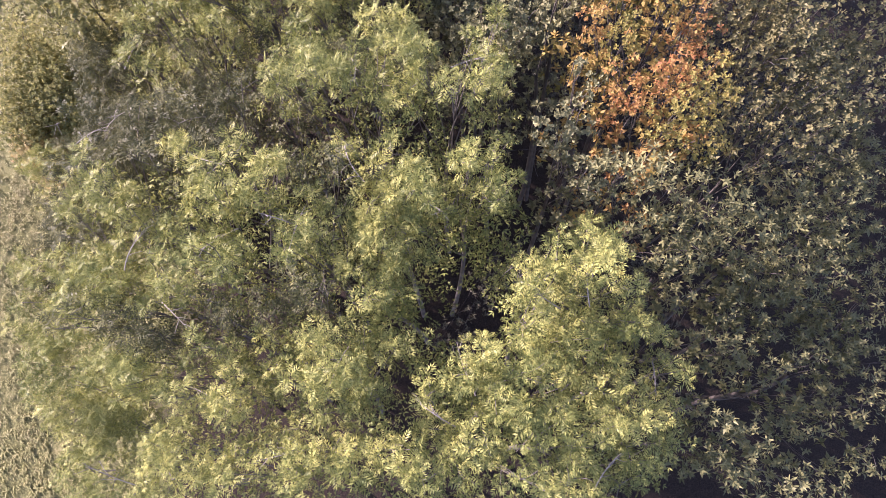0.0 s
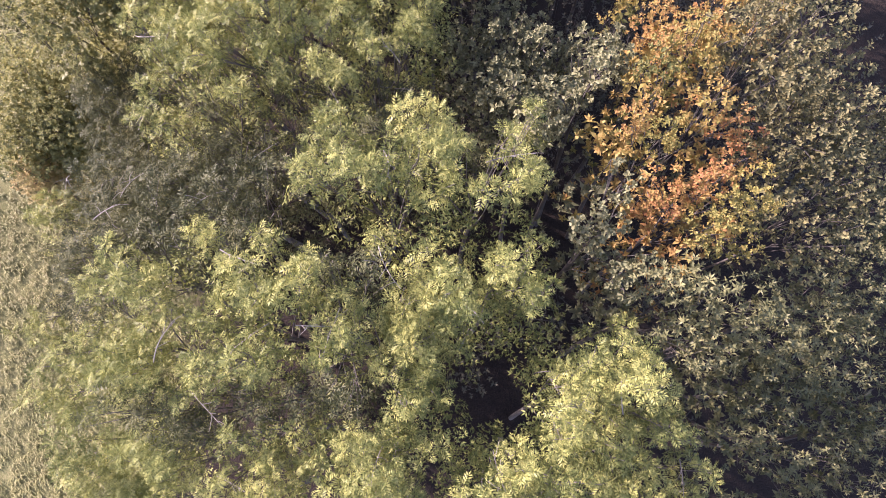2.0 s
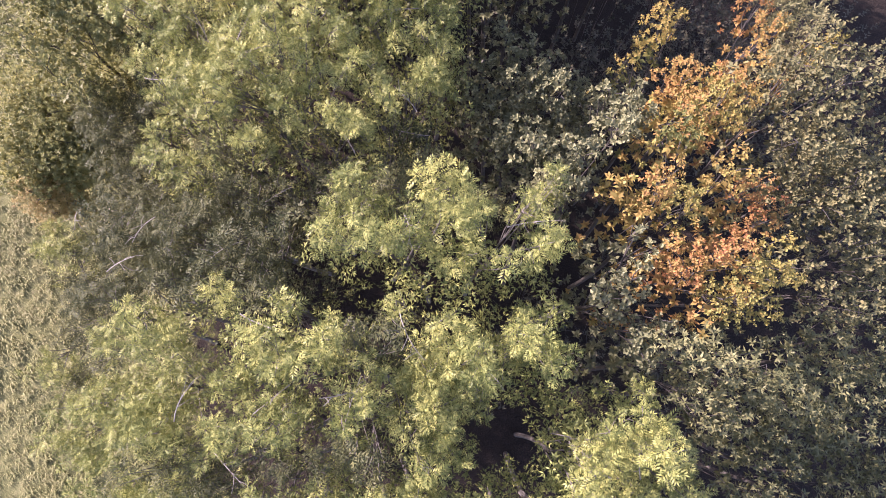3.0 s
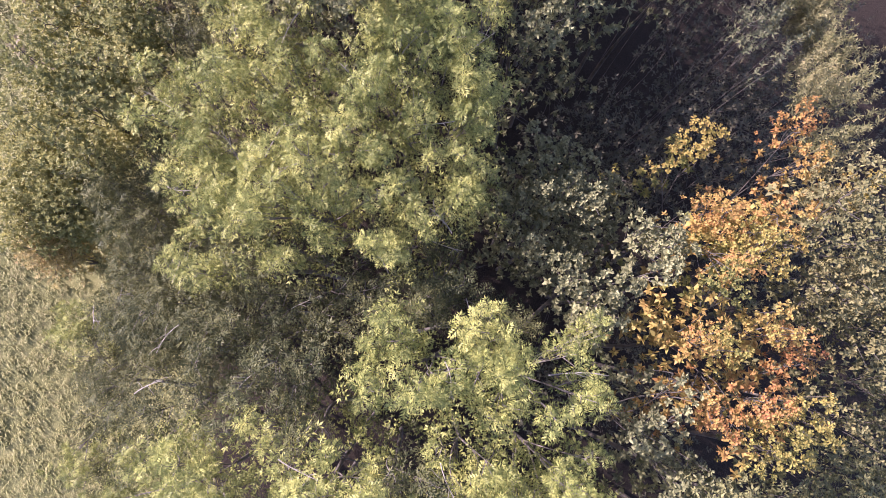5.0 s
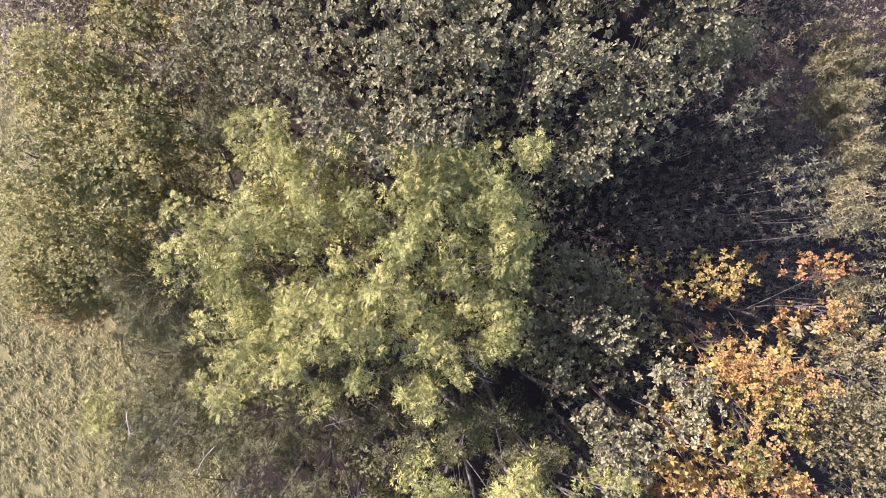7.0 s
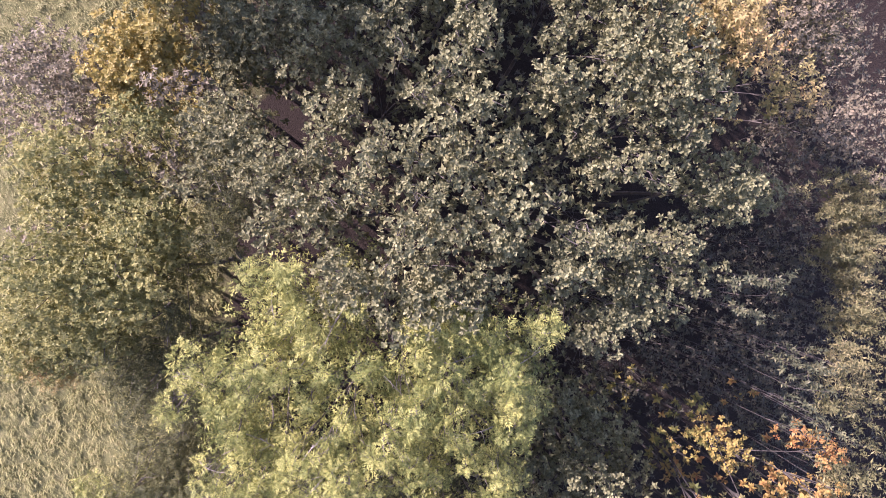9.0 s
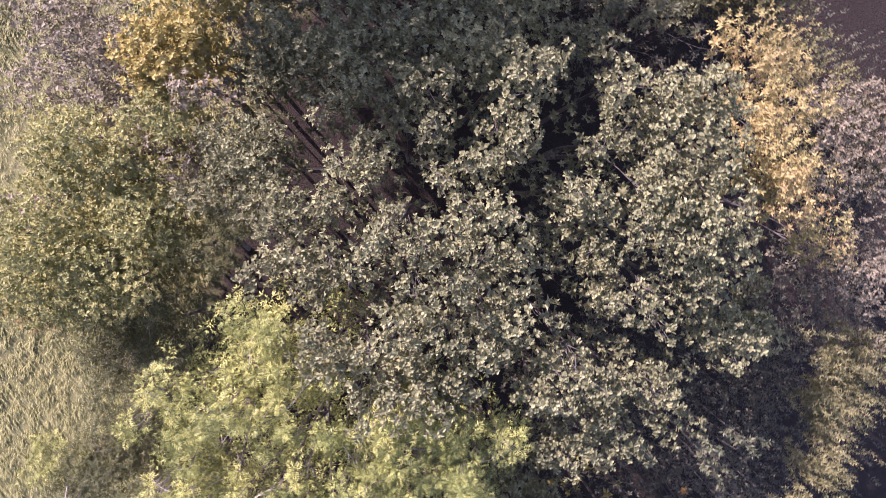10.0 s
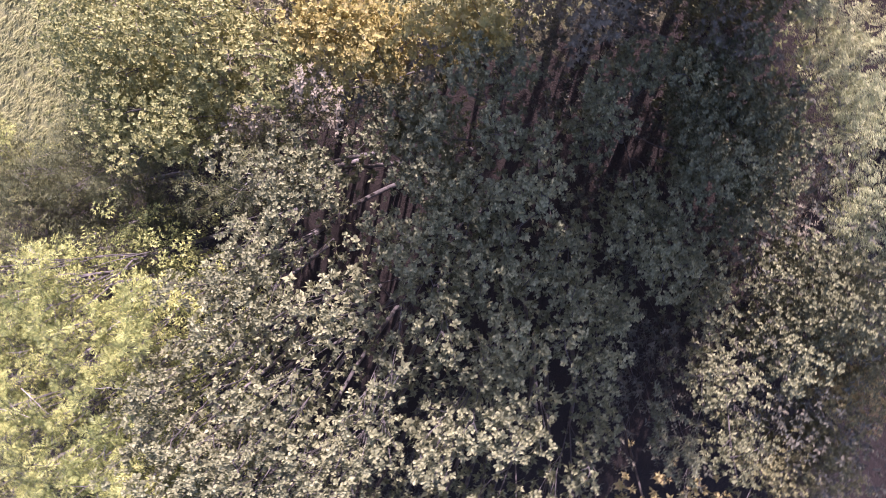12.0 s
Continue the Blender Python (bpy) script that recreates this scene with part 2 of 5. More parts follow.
# kind: leaf, leaves in a rosette, distance between rosettes, lean of the inner and outer leaves, length of the leafy shoot, flatness of a bough
KINDS = {
    "rowan": (pinnate_leaf(0.095, 0.044, 0.0125, 4), 9, 0.118, (18, 92), 0.05, 0.75),
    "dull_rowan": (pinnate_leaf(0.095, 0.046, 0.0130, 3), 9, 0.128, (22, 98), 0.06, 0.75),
    "sallow": (simple_leaf(0.053, 0.037), 9, 0.092, (20, 88), 0.05, 0.74),
    "unseen_willow": (narrow_leaf(0.110, 0.060), 10, 0.150, (28, 95), 0.08, 0.8),
    "osier": (narrow_leaf(0.060, 0.021), 11, 0.098, (28, 92), 0.08, 0.55),
    "alder": (simple_leaf(0.050, 0.038), 9, 0.095, (22, 92), 0.05, 0.70),
    "hazel": (simple_leaf(0.048, 0.032), 8, 0.100, (28, 95), 0.08, 0.75),
    "cherry": (simple_leaf(0.035, 0.024), 10, 0.068, (28, 105), 0.06, 0.75),
    "golden": (narrow_leaf(0.056, 0.024), 12, 0.095, (30, 95), 0.10, 0.85),
    "scrub": (narrow_leaf(0.066, 0.034), 8, 0.165, (25, 90), 0.14, 0.9),
    "maple": (simple_leaf(0.060, 0.050), 9, 0.100, (30, 100), 0.06, 0.75),
    "spindle": (narrow_leaf(0.052, 0.030), 9, 0.110, (30, 95), 0.10, 0.8),
    "larch": (pinnate_leaf(0.15, 0.040, 0.012, 5), 8, 0.16, (40, 95), 0.08, 0.7),
    "whip": (narrow_leaf(0.058, 0.020), 8, 0.12, (25, 80), 0.06, 1.0),
    "goldenrod": (narrow_leaf(0.062, 0.016), 8, 0.12, (25, 85), 0.06, 1.0),
}
ROWANS = ("rowan", "dull_rowan")


PUFF = {"rowan": 0.255, "dull_rowan": 0.265, "sallow": 0.185, "alder": 0.190, "cherry": 0.170, "hazel": 0.180, "osier": 0.175, "larch": 0.27, "maple": 0.180, "unseen_willow": 0.21}      # distance between leafy tufts; 0.19 for the rest
SPIKES = ("whip", "goldenrod")


def spaced(points, gap):
    """The first points of a list that keep that distance from one another."""
    kept = []
    for i, p in enumerate(points):
        if all((p[0] - points[j][0]) ** 2 + (p[1] - points[j][1]) ** 2 + 0.6 * (p[2] - points[j][2]) ** 2 > gap * gap for j in kept):
            kept.append(i)
    return kept


def spikes_of(rng, centre, r, kind, share):
    """Shoots along a few upright, leaning leafy spikes, thickest below their middle."""
    places, axes = [], []
    for _ in range(max(1, int(share * 5 * r * r / 0.04))):
        foot = centre + (*rng.normal(0, r * 0.55, 2), -rng.uniform(0.25, 0.5))
        way = unit(np.array([*rng.normal(0, 0.22, 2), 1.0]))
        long = rng.uniform(0.45, 0.8)
        for u in np.arange(0.04, 1.0, 0.085):
            wide = 0.05 * math.sin(math.pi * (0.25 + 0.72 * u))
            out = unit(np.array([*rng.normal(0, 1, 2), 0.0]))
            places.append(foot + way * long * u + out * wide)
            axes.append(unit(way + out * 0.55))
    return np.array(places), np.array(axes)


def shoots_of(rng, centre, r, kind, share=1.0):
    """Places and directions of the leaf rosettes on one bough: tufts set apart on a lobed dome, each a small cushion of rosettes; a few more below."""
    if kind in SPIKES:
        return spikes_of(rng, centre, r, kind, share)
    _, _, gap, _, _, flat = KINDS[kind]
    step, gap = PUFF.get(kind, 0.19) / math.sqrt(share), gap * 0.92 / math.sqrt(share)
    many = max(14, int(40 * (r / step) ** 2))
    d = unit(rng.normal(size=(many, 3)) + (0, 0, 0.75))
    turn = np.arctan2(d[:, 1], d[:, 0])
    lobes = 1 + 0.13 * np.sin(3 * turn + rng.uniform(0, 6)) + 0.08 * np.sin(5 * turn + rng.uniform(0, 6))
    shell = rng.uniform(0.35, 1.0, many) ** 0.4
    hub = centre + d * (shell * lobes)[:, None] * np.array([r, r, r * flat])
    hub[:, 2] += rng.normal(0, 0.09, many)
    kept = spaced(hub, step)
    places, axes = [], []
    for h, dome in zip(hub[kept], d[kept]):
        wide = step * rng.uniform(0.36, 0.60)
        e = unit(rng.normal(size=(26, 3)) + (0, 0, 0.8) + dome * 0.5)
        e[0] = unit(dome * 0.4 + (0, 0, 1))
        q = h + e * wide * (1, 1, 0.85)
        some = spaced(q, gap)
        places.append(q[some])
        axes.append(unit(e[some] * 0.75 + dome * 0.3 + (0, 0, 0.55) + rng.normal(0, 0.15, (len(some), 3))))
    low = max(1, int(sum(map(len, places)) * (0.15 if kind in ROWANS else 0.25)))
    places.append(centre + np.stack([rng.normal(0, r * 0.55, low), rng.normal(0, r * 0.55, low), -rng.uniform(0.6, 1.8, low) * max(r, 0.25) * 1.5], -1))
    axes.append(unit(rng.normal(size=(low, 3)) * 0.8 + (0, 0, 0.8)))
    return np.concatenate(places), np.concatenate(axes)


SHADE_LEAF, SHADE_FEATHER = narrow_leaf(0.085, 0.046), pinnate_leaf(0.100, 0.060, 0.020, 2)


def foliage(rng, places, axes, kind, inner=False):
    """All leaves of the rosettes, spiralled round each: an array of quads."""
    leaf, per, _, (lo, hi), long, _ = KINDS[kind]
    leaf = (SHADE_FEATHER if kind in ROWANS else SHADE_LEAF) if inner else leaf
    s = len(places)
    k = np.arange(per)
    turn = k[None] * 2.399963 + rng.uniform(0, 6.283, (s, 1)) + rng.normal(0, 0.22, (s, per))
    age = (k + 0.5) / per
    lean = np.radians(lo + (hi - lo) * age[None] + rng.normal(0, 9, (s, per)))
    side = unit(np.cross(axes, rng.normal(size=(s, 3))))
    other = np.cross(axes, side)
    radial = side[:, None] * np.cos(turn)[..., None] + other[:, None] * np.sin(turn)[..., None]
    along = axes[:, None] * np.cos(lean)[..., None] + radial * np.sin(lean)[..., None]
    face = axes[:, None] * np.sin(lean)[..., None] - radial * np.cos(lean)[..., None]
    face = unit(face + rng.normal(0, 0.42 if kind in ROWANS else 0.34, face.shape))
    across = unit(np.cross(along, face))
    face = np.cross(across, along)
    size = rng.uniform(0.75, 1.15, (s, per)) * (0.72 + 0.35 * np.minimum(age * 2, 1))[None] * rng.uniform(0.8, 1.15, (s, 1))
    root = places[:, None] + axes[:, None] * (long * (0.5 - age))[None, :, None]
    frame3 = np.stack([across, along, face], -2) * size[..., None, None]
    out = np.einsum("qvi,spij->spqvj", leaf, frame3) + root[:, :, None, None]
    return out.reshape(-1, 4, 3)


def curve(a, b, lift, bend, steps=6):
    u = np.linspace(0, 1, steps)[:, None]
    mid = a * 0.55 + b * 0.45 + np.array([0, 0, lift]) + bend
    return (1 - u) ** 2 * a + 2 * u * (1 - u) * mid + u * u * b


def clusters(b, count):
    """Boughs sorted into a few neighbouring sets, by nearness to spread-out seeds."""
    picks = [int(np.argmin(b[:, 0]))]
    while len(picks) < min(count, len(b)):
        gap = np.min([np.hypot(*(b[:, :2] - b[i, :2]).T) for i in picks], axis=0)
        picks.append(int(np.argmax(gap)))
    near = np.argmin([np.hypot(*(b[:, :2] - b[i, :2]).T) for i in picks], axis=0)
    return [b[near == k] for k in range(len(picks))]


INNER = {"rowan": 0.21, "dull_rowan": 0.20, "sallow": 0.36, "unseen_willow": 0.5, "alder": 0.5, "larch": 0.5, "osier": 0.22, "scrub": 0.2, "cherry": 0.25, "hazel": 0.3, "golden": 0.3}     # how full the shaded inside of the crown is


def bare_branch(rng, at, reach):
    """A leafless forked branch: one bent stem and a few side twigs."""
    way = unit(np.array([*rng.normal(0, 1, 2), 0.35]))
    stem = curve(at - way * reach * 0.5, at + way * reach * 0.5, 0.04, rng.normal(0, 0.04, 3), 7)
    pieces = [tube(stem, np.linspace(0.0065, 0.003, 7), 5)]
    for i in (2, 3, 4, 5):
        tip = stem[i] + unit(way + rng.normal(0, 0.7, 3)) * reach * rng.uniform(0.22, 0.42)
        pieces.append(tube(curve(stem[i], tip, 0.02, rng.normal(0, 0.02, 3), 4), np.linspace(0.0036, 0.002, 4), 4))
    return joined(pieces)


def tree(name, kind, label, category, boughs, group, seed, thick=0.05, full=1.0):
    """A many-stemmed tree or shrub: stems from one stool, limbs to the boughs, twigs, leafy shoots and a thinner inner crown."""
    rng = np.random.default_rng(seed)
    thick = {"whip": 0.010, "goldenrod": 0.007, "scrub": 0.006, "spindle": 0.02, "hazel": 0.028, "golden": 0.025}.get(kind, thick)
    b = np.array(boughs, float).reshape(-1, 4)
    foot = np.array([b[:, 0].mean(), b[:, 1].mean(), 0.0])
    thing = new(name)
    thing.location = foot
    tagged(thing, label, category, group)
    bark = BARK if kind in ROWANS else DULL_BARK
    fine = kind in SPIKES or kind in ("scrub", "osier", "spindle")
    own = 0.9 if kind in ("whip", "goldenrod", "scrub", "osier") else 0.6      # thickets send up stems of their own
    for group_of in clusters(b, max(2, len(b) // 5)):
        heart = group_of[:, :3].mean(0)
        rise = heart[2]
        start = np.array([*(foot[:2] * (1 - own) + heart[:2] * own + rng.normal(0, 0.1, 2)), -0.15])
        head = np.array([heart[0], heart[1], rise - min(1.5, rise * 0.4)]) + (*rng.normal(0, 0.1, 2), 0)
        stem = curve(start, head, 0.12 * rise, rng.normal(0, 0.15, 3), 12)
        under(indexed("stem", *tube(stem, np.linspace(0.005 if kind in SPIKES else thick, 0.004 if kind in SPIKES else min(0.022, thick * 0.6), 12), 7), bark), thing)
        inner = []
        for x, y, z, r in group_of:
            c = np.array([x, y, z + rng.normal(0, 0.10)])
            root = np.array([x, y, z * 0.35]) if kind in SPIKES else stem[rng.integers(8, 12)]
            line = curve(root, c - (0, 0, r * 0.2), 0.12, rng.normal(0, 0.10, 3), 8)
            limb = under(indexed("limb", *tube(line, np.linspace(0.004 if kind in SPIKES else min(0.013, thick * 0.6) if kind in ROWANS else 0.0038 if kind == "scrub" else 0.009, 0.0025 if fine else 0.0035, 8), 5), bark), thing)
            places, axes = shoots_of(rng, c, max(0.08, r * 0.94 - (0.06 if kind in ROWANS else 0.02)), kind, full)
            twigs = []
            for i in rng.choice(len(places), min(len(places), 2 if kind in SPIKES else 3 if kind == "scrub" else 6), replace=False):
                twigs.append(tube(curve(line[rng.integers(4, 8)], places[i], 0.02, rng.normal(0, 0.04, 3), 4), np.linspace(0.003, 0.0018, 4) if fine else np.linspace(0.0065, 0.003, 4), 4))
            twig = indexed("twig", *joined(twigs), bark)
            twig.parent = limb
            tagged(twig, kind="stuff")
            under(quads("foliage", foliage(rng, places, axes, kind), LEAVES[kind]), thing, kind="stuff")
            if kind in SPIKES:
                continue
            deep = INNER.get(kind, 0.3) * full
            for drop, wide in ((rng.uniform(0.45, 0.7), r * (1.0 if kind in ROWANS else 0.75)), (rng.uniform(0.2, 0.5) * z, 0.34)):
                inner.append(shoots_of(rng, np.array([x + rng.normal(0, 0.1), y + rng.normal(0, 0.1), max(0.4, z - drop)]), wide, kind, deep))
                deep *= 1.0 if kind in ROWANS else 0.45
        if kind in ROWANS and len(group_of) > 2:
            a, b_ = group_of[rng.choice(len(group_of), 2, replace=False), :3]
            at = np.array([*((a + b_) / 2)[:2], max(a[2], b_[2]) - 0.02])
            under(indexed("bare_branch", *bare_branch(rng, at, rng.uniform(0.35, 0.6)), PALE_BARK), thing, "pale bare branch")
        if not inner:
            continue
        places, axes = (np.concatenate(v) for v in zip(*inner))
        under(quads("inner_foliage", foliage(rng, places, axes, kind, True), LEAVES[kind]), thing, kind="stuff")
    return thing


# ---- ground ----
def spread(near, far, n):
    u = np.linspace(-1, 1, n)
    return np.sign(u) * (near * np.abs(u) + (far - near) * np.abs(u) ** 6)


def build_ground():
    gx, gy = np.meshgrid(spread(24, 600, 161), spread(24, 600, 161) + 7, indexing="ij")
    gz = np.array([noise.noise((x * 0.35, y * 0.35, 0.0)) * 0.06 + noise.noise((x * 1.7, y * 1.7, 3.0)) * 0.02
                   for x, y in zip(gx.ravel(), gy.ravel())])
    i, j = np.meshgrid(np.arange(160), np.arange(160), indexing="ij")
    a = (i * 161 + j).ravel()
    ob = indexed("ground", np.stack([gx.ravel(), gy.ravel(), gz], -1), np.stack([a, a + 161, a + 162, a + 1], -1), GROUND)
    return tagged(ob, "meadow of short half-dry grass, and leaf litter under trees darkened as in shade", "ground", kind="structure")


build_ground()


def build_grass(name, label, x0, x1, y0, y1, count, height, width, mat, lie, seed):
    """Grass blades, each a bent pair of quads, lying over one way."""
    rng = np.random.default_rng(seed)
    tuft = rng.uniform((x0, y0), (x1, y1), (count // 9, 2))
    p = np.repeat(tuft, 9, axis=0) + rng.normal(0, 0.05, (count // 9 * 9, 2))
    n = len(p)
    base = np.concatenate([p, np.full((n, 1), -0.02)], 1)
    long = height * rng.uniform(0.55, 1.25, (n, 1))
    way = unit(rng.normal(0, 0.55, (n, 3)) + (*lie, 0.0)) * (1, 1, 0)
    mid = base + way * long * 0.28 + (0, 0, 1) * long * 0.5
    tip = base + way * long * 0.85 + (0, 0, 1) * long * rng.uniform(0.45, 0.85, (n, 1))
    s = unit(np.cross(way, (0, 0, 1))) * width * rng.uniform(0.6, 1.3, (n, 1))
    q = np.stack([np.stack([base - s * 0.8, base + s * 0.8, mid + s, mid - s], 1), np.stack([mid - s, mid + s, tip + s * 0.15, tip - s * 0.15], 1)], 1)
    return tagged(quads(name, q.reshape(-1, 4, 3), mat), label, "grass", kind="stuff")


build_grass("meadow_grass", "short half-dry meadow grass lying over in tufts", -13.5, -6.0, -3.0, 13.0, 70000, 0.13, 0.0075, BLADES, (0.9, -0.7), 11)


# ---- the hedge: trees and shrubs, each by its boughs (x, y, height, radius) ----
tree("rowan_tree", "rowan", "rowan tree with yellow-green feathered leaves and pale stems", "tree", [(-1.56, 3.8, 6.4, 0.37), (-1.3, 3.34, 6.5, 0.29), (-1.77, 3.32, 6.4, 0.24), (-0.97, 3.42, 6.5, 0.23), (-0.53, 3.89, 6.4, 0.34), (-0.29, 3.56, 6.4, 0.3), (-0.63, 3.49, 6.4, 0.26), (-0.4, 3.18, 6.5, 0.23), (0.23, 3.65, 6.4, 0.27), (0.4, 3.27, 6.4, 0.26), (0.1, 3.06, 6.5, 0.2), (0.53, 3.91, 6.4, 0.15)], "trees of the hedge", 200)
tree("rowan_tree", "rowan", "rowan tree with yellow-green feathered leaves and pale stems", "tree", [(-1.06, 2.72, 6.4, 0.2), (-0.51, 2.59, 6.4, 0.22), (0.5, 2.6, 6.2, 0.24), (0.27, 2.37, 6.2, 0.17), (-0.62, 2.27, 6.3, 0.3), (-0.29, 2.14, 6.2, 0.31), (-0.73, 2.02, 6.2, 0.25), (0.05, 2.1, 6.1, 0.28), (0.39, 2.21, 6.2, 0.2), (-1.38, 1.84, 6.2, 0.31), (-1.06, 1.75, 6.1, 0.33), (-0.63, 1.66, 6.0, 0.34), (-0.24, 1.83, 6.0, 0.26), (-0.85, 1.44, 6.0, 0.2), (0.66, 2.1, 6.2, 0.17), (-1.59, 1.58, 6.2, 0.2), (-0.52, 1.23, 5.9, 0.23), (-0.79, 1.07, 5.9, 0.17)], "trees of the hedge", 201)
tree("rowan_tree", "rowan", "rowan tree with yellow-green feathered leaves and pale stems", "tree", [(-6.45, 3.94, 3.5, 0.38), (-6.11, 2.11, 3.9, 0.32), (-5.72, 1.46, 4.1, 0.34), (-5.4, 1.09, 4.1, 0.42), (-4.54, 2.36, 5.4, 0.31), (-4.43, 1.71, 5.3, 0.38), (-3.9, 1.54, 5.6, 0.43), (-3.84, 2.44, 5.8, 0.36), (-3.63, 1.36, 5.6, 0.31), (-3.56, 2.19, 5.8, 0.28), (-3.15, 1.19, 5.6, 0.27)], "trees of the hedge", 202)
tree("rowan_tree", "rowan", "rowan tree with yellow-green feathered leaves and pale stems", "tree", [(-2.91, 2.84, 6.0, 0.23), (-2.81, 1.86, 5.9, 0.22), (-2.78, 1.46, 5.9, 0.26), (-2.72, 2.39, 5.9, 0.32), (-2.5, 2.07, 6.0, 0.25), (-2.27, 1.61, 6.0, 0.27), (-2.27, 2.21, 6.2, 0.3), (-2.21, 1.39, 6.0, 0.21), (-2.18, 2.61, 6.3, 0.18), (-1.84, 2.18, 6.3, 0.26), (-1.68, 2.4, 6.3, 0.2)], "trees of the hedge", 203)
tree("rowan_tree", "dull_rowan", "rowan tree with dull grey-green feathered leaves darkened as in shade, and bare stems", "tree", [(-1.75, 1.07, 5.8, 0.3), (-1.45, 1.27, 6.0, 0.26), (-1.18, 1.12, 5.9, 0.23), (-2.21, 0.91, 5.7, 0.25), (-2.58, 1.18, 5.8, 0.22), (-3.27, 0.85, 5.5, 0.28), (-2.97, 0.74, 5.5, 0.27), (-3.51, 1.08, 5.6, 0.24), (-3.79, 0.96, 5.6, 0.28), (-2.49, 2.79, 6.1, 0.22), (-1.45, 2.23, 6.3, 0.2), (-1.52, 2.51, 6.4, 0.17), (-1.01, 2.39, 6.4, 0.17)], "trees of the hedge", 204)
tree("rowan_tree", "rowan", "rowan tree with yellow-green feathered leaves and pale stems", "tree", [(-4.72, 0.6, 4.5, 0.43), (-3.72, 0.62, 5.2, 0.37), (-4.35, 0.2, 4.3, 0.47), (-3.21, 0.39, 5.2, 0.32), (-4.89, 0.07, 4.3, 0.35), (-2.52, 0.68, 5.6, 0.29), (-2.03, 0.52, 5.6, 0.25), (-2.25, 0.24, 5.5, 0.32), (-1.52, 0.32, 5.7, 0.27), (-2.8, 0.12, 5.4, 0.27), (-1.77, 0.74, 5.7, 0.24), (-1.28, 0.69, 5.9, 0.2), (-0.84, 0.74, 5.9, 0.26), (-1.05, 0.43, 5.9, 0.26), (-0.51, 0.64, 5.9, 0.2), (-0.72, 0.18, 5.9, 0.29), (-1.04, 0.08, 5.8, 0.23)], "trees of the hedge", 205)
tree("rowan_tree", "rowan", "rowan tree with yellow-green feathered leaves and pale stems", "tree", [(-4.27, -0.0, 4.2, 0.38), (-4.38, -0.64, 4.3, 0.38), (-3.5, -0.68, 4.6, 0.31), (-2.49, -0.51, 5.4, 0.29), (-2.0, -0.61, 5.5, 0.28), (-1.43, -0.55, 5.6, 0.27), (-0.86, -0.58, 5.8, 0.25), (-0.45, -0.34, 5.8, 0.22), (-1.71, -0.2, 5.5, 0.27), (-1.14, -0.34, 5.8, 0.26), (-2.16, -0.3, 5.5, 0.25), (-2.91, -0.26, 5.3, 0.27)], "trees of the hedge", 206)
tree("rowan_tree", "rowan", "rowan tree with yellow-green feathered leaves and pale stems", "tree", [(0.07, 0.35, 5.9, 0.22), (0.33, 0.45, 6.0, 0.27), (0.69, 0.35, 6.0, 0.27), (0.72, 1.38, 6.2, 0.22), (0.75, 0.75, 6.1, 0.24), (0.91, 1.04, 6.2, 0.24), (1.1, 1.44, 6.1, 0.28), (1.11, 0.21, 5.8, 0.28), (1.12, 0.61, 5.9, 0.3)], "trees of the hedge", 207)
tree("rowan_tree", "rowan", "rowan tree with yellow-green feathered leaves and pale stems", "tree", [(1.29, 0.97, 6.0, 0.3), (1.44, 1.67, 6.1, 0.23), (1.47, 1.33, 6.1, 0.25), (1.61, 0.49, 5.6, 0.32), (1.62, 0.12, 5.6, 0.29), (1.77, 1.22, 5.9, 0.23), (1.81, 0.88, 5.6, 0.3), (2.03, -0.03, 5.6, 0.27), (2.1, 0.73, 5.5, 0.25), (2.17, 0.4, 5.5, 0.23)], "trees of the hedge", 208)
tree("rowan_tree", "rowan", "rowan tree with yellow-green feathered leaves and pale stems", "tree", [(0.32, 0.05, 6.0, 0.21), (-0.04, -0.14, 5.8, 0.27), (0.37, -0.24, 5.9, 0.27), (0.83, -0.14, 5.8, 0.27), (1.3, -0.29, 5.7, 0.31), (1.79, -0.39, 5.6, 0.25), (-0.24, -0.58, 5.8, 0.25), (0.16, -0.57, 5.8, 0.25), (0.66, -0.57, 5.9, 0.27), (1.17, -0.62, 5.8, 0.28), (1.65, -0.62, 5.6, 0.25), (-0.14, 0.15, 5.9, 0.19), (0.48, 0.2, 6.0, 0.21)], "trees of the hedge", 209)
tree("osier_willow", "osier", "dull green willow with narrow leaves on thin branches", "tree", [(1.64, 2.25, 6.2, 0.18), (1.89, 1.8, 6.1, 0.18), (1.93, 2.24, 6.3, 0.21), (2.14, 2.02, 6.2, 0.29), (2.21, 1.58, 5.9, 0.18), (2.48, 1.67, 5.9, 0.31), (2.62, 1.36, 5.6, 0.23), (2.77, 2.11, 6.0, 0.35), (3.12, 1.73, 5.7, 0.36), (3.14, 1.05, 5.1, 0.25)], "trees of the hedge", 210)
tree("osier_willow", "osier", "dull green willow with narrow leaves on thin branches", "tree", [(3.4, 1.35, 5.1, 0.32), (3.54, 2.32, 5.6, 0.39), (3.69, 0.94, 5.0, 0.26), (3.84, 1.27, 5.2, 0.22), (3.85, 1.53, 5.4, 0.33), (3.86, 1.88, 5.5, 0.36), (4.19, 2.35, 5.6, 0.34), (4.25, 1.05, 5.0, 0.27), (4.31, 2.07, 5.5, 0.3), (4.31, 1.53, 5.4, 0.22)], "trees of the hedge", 211)
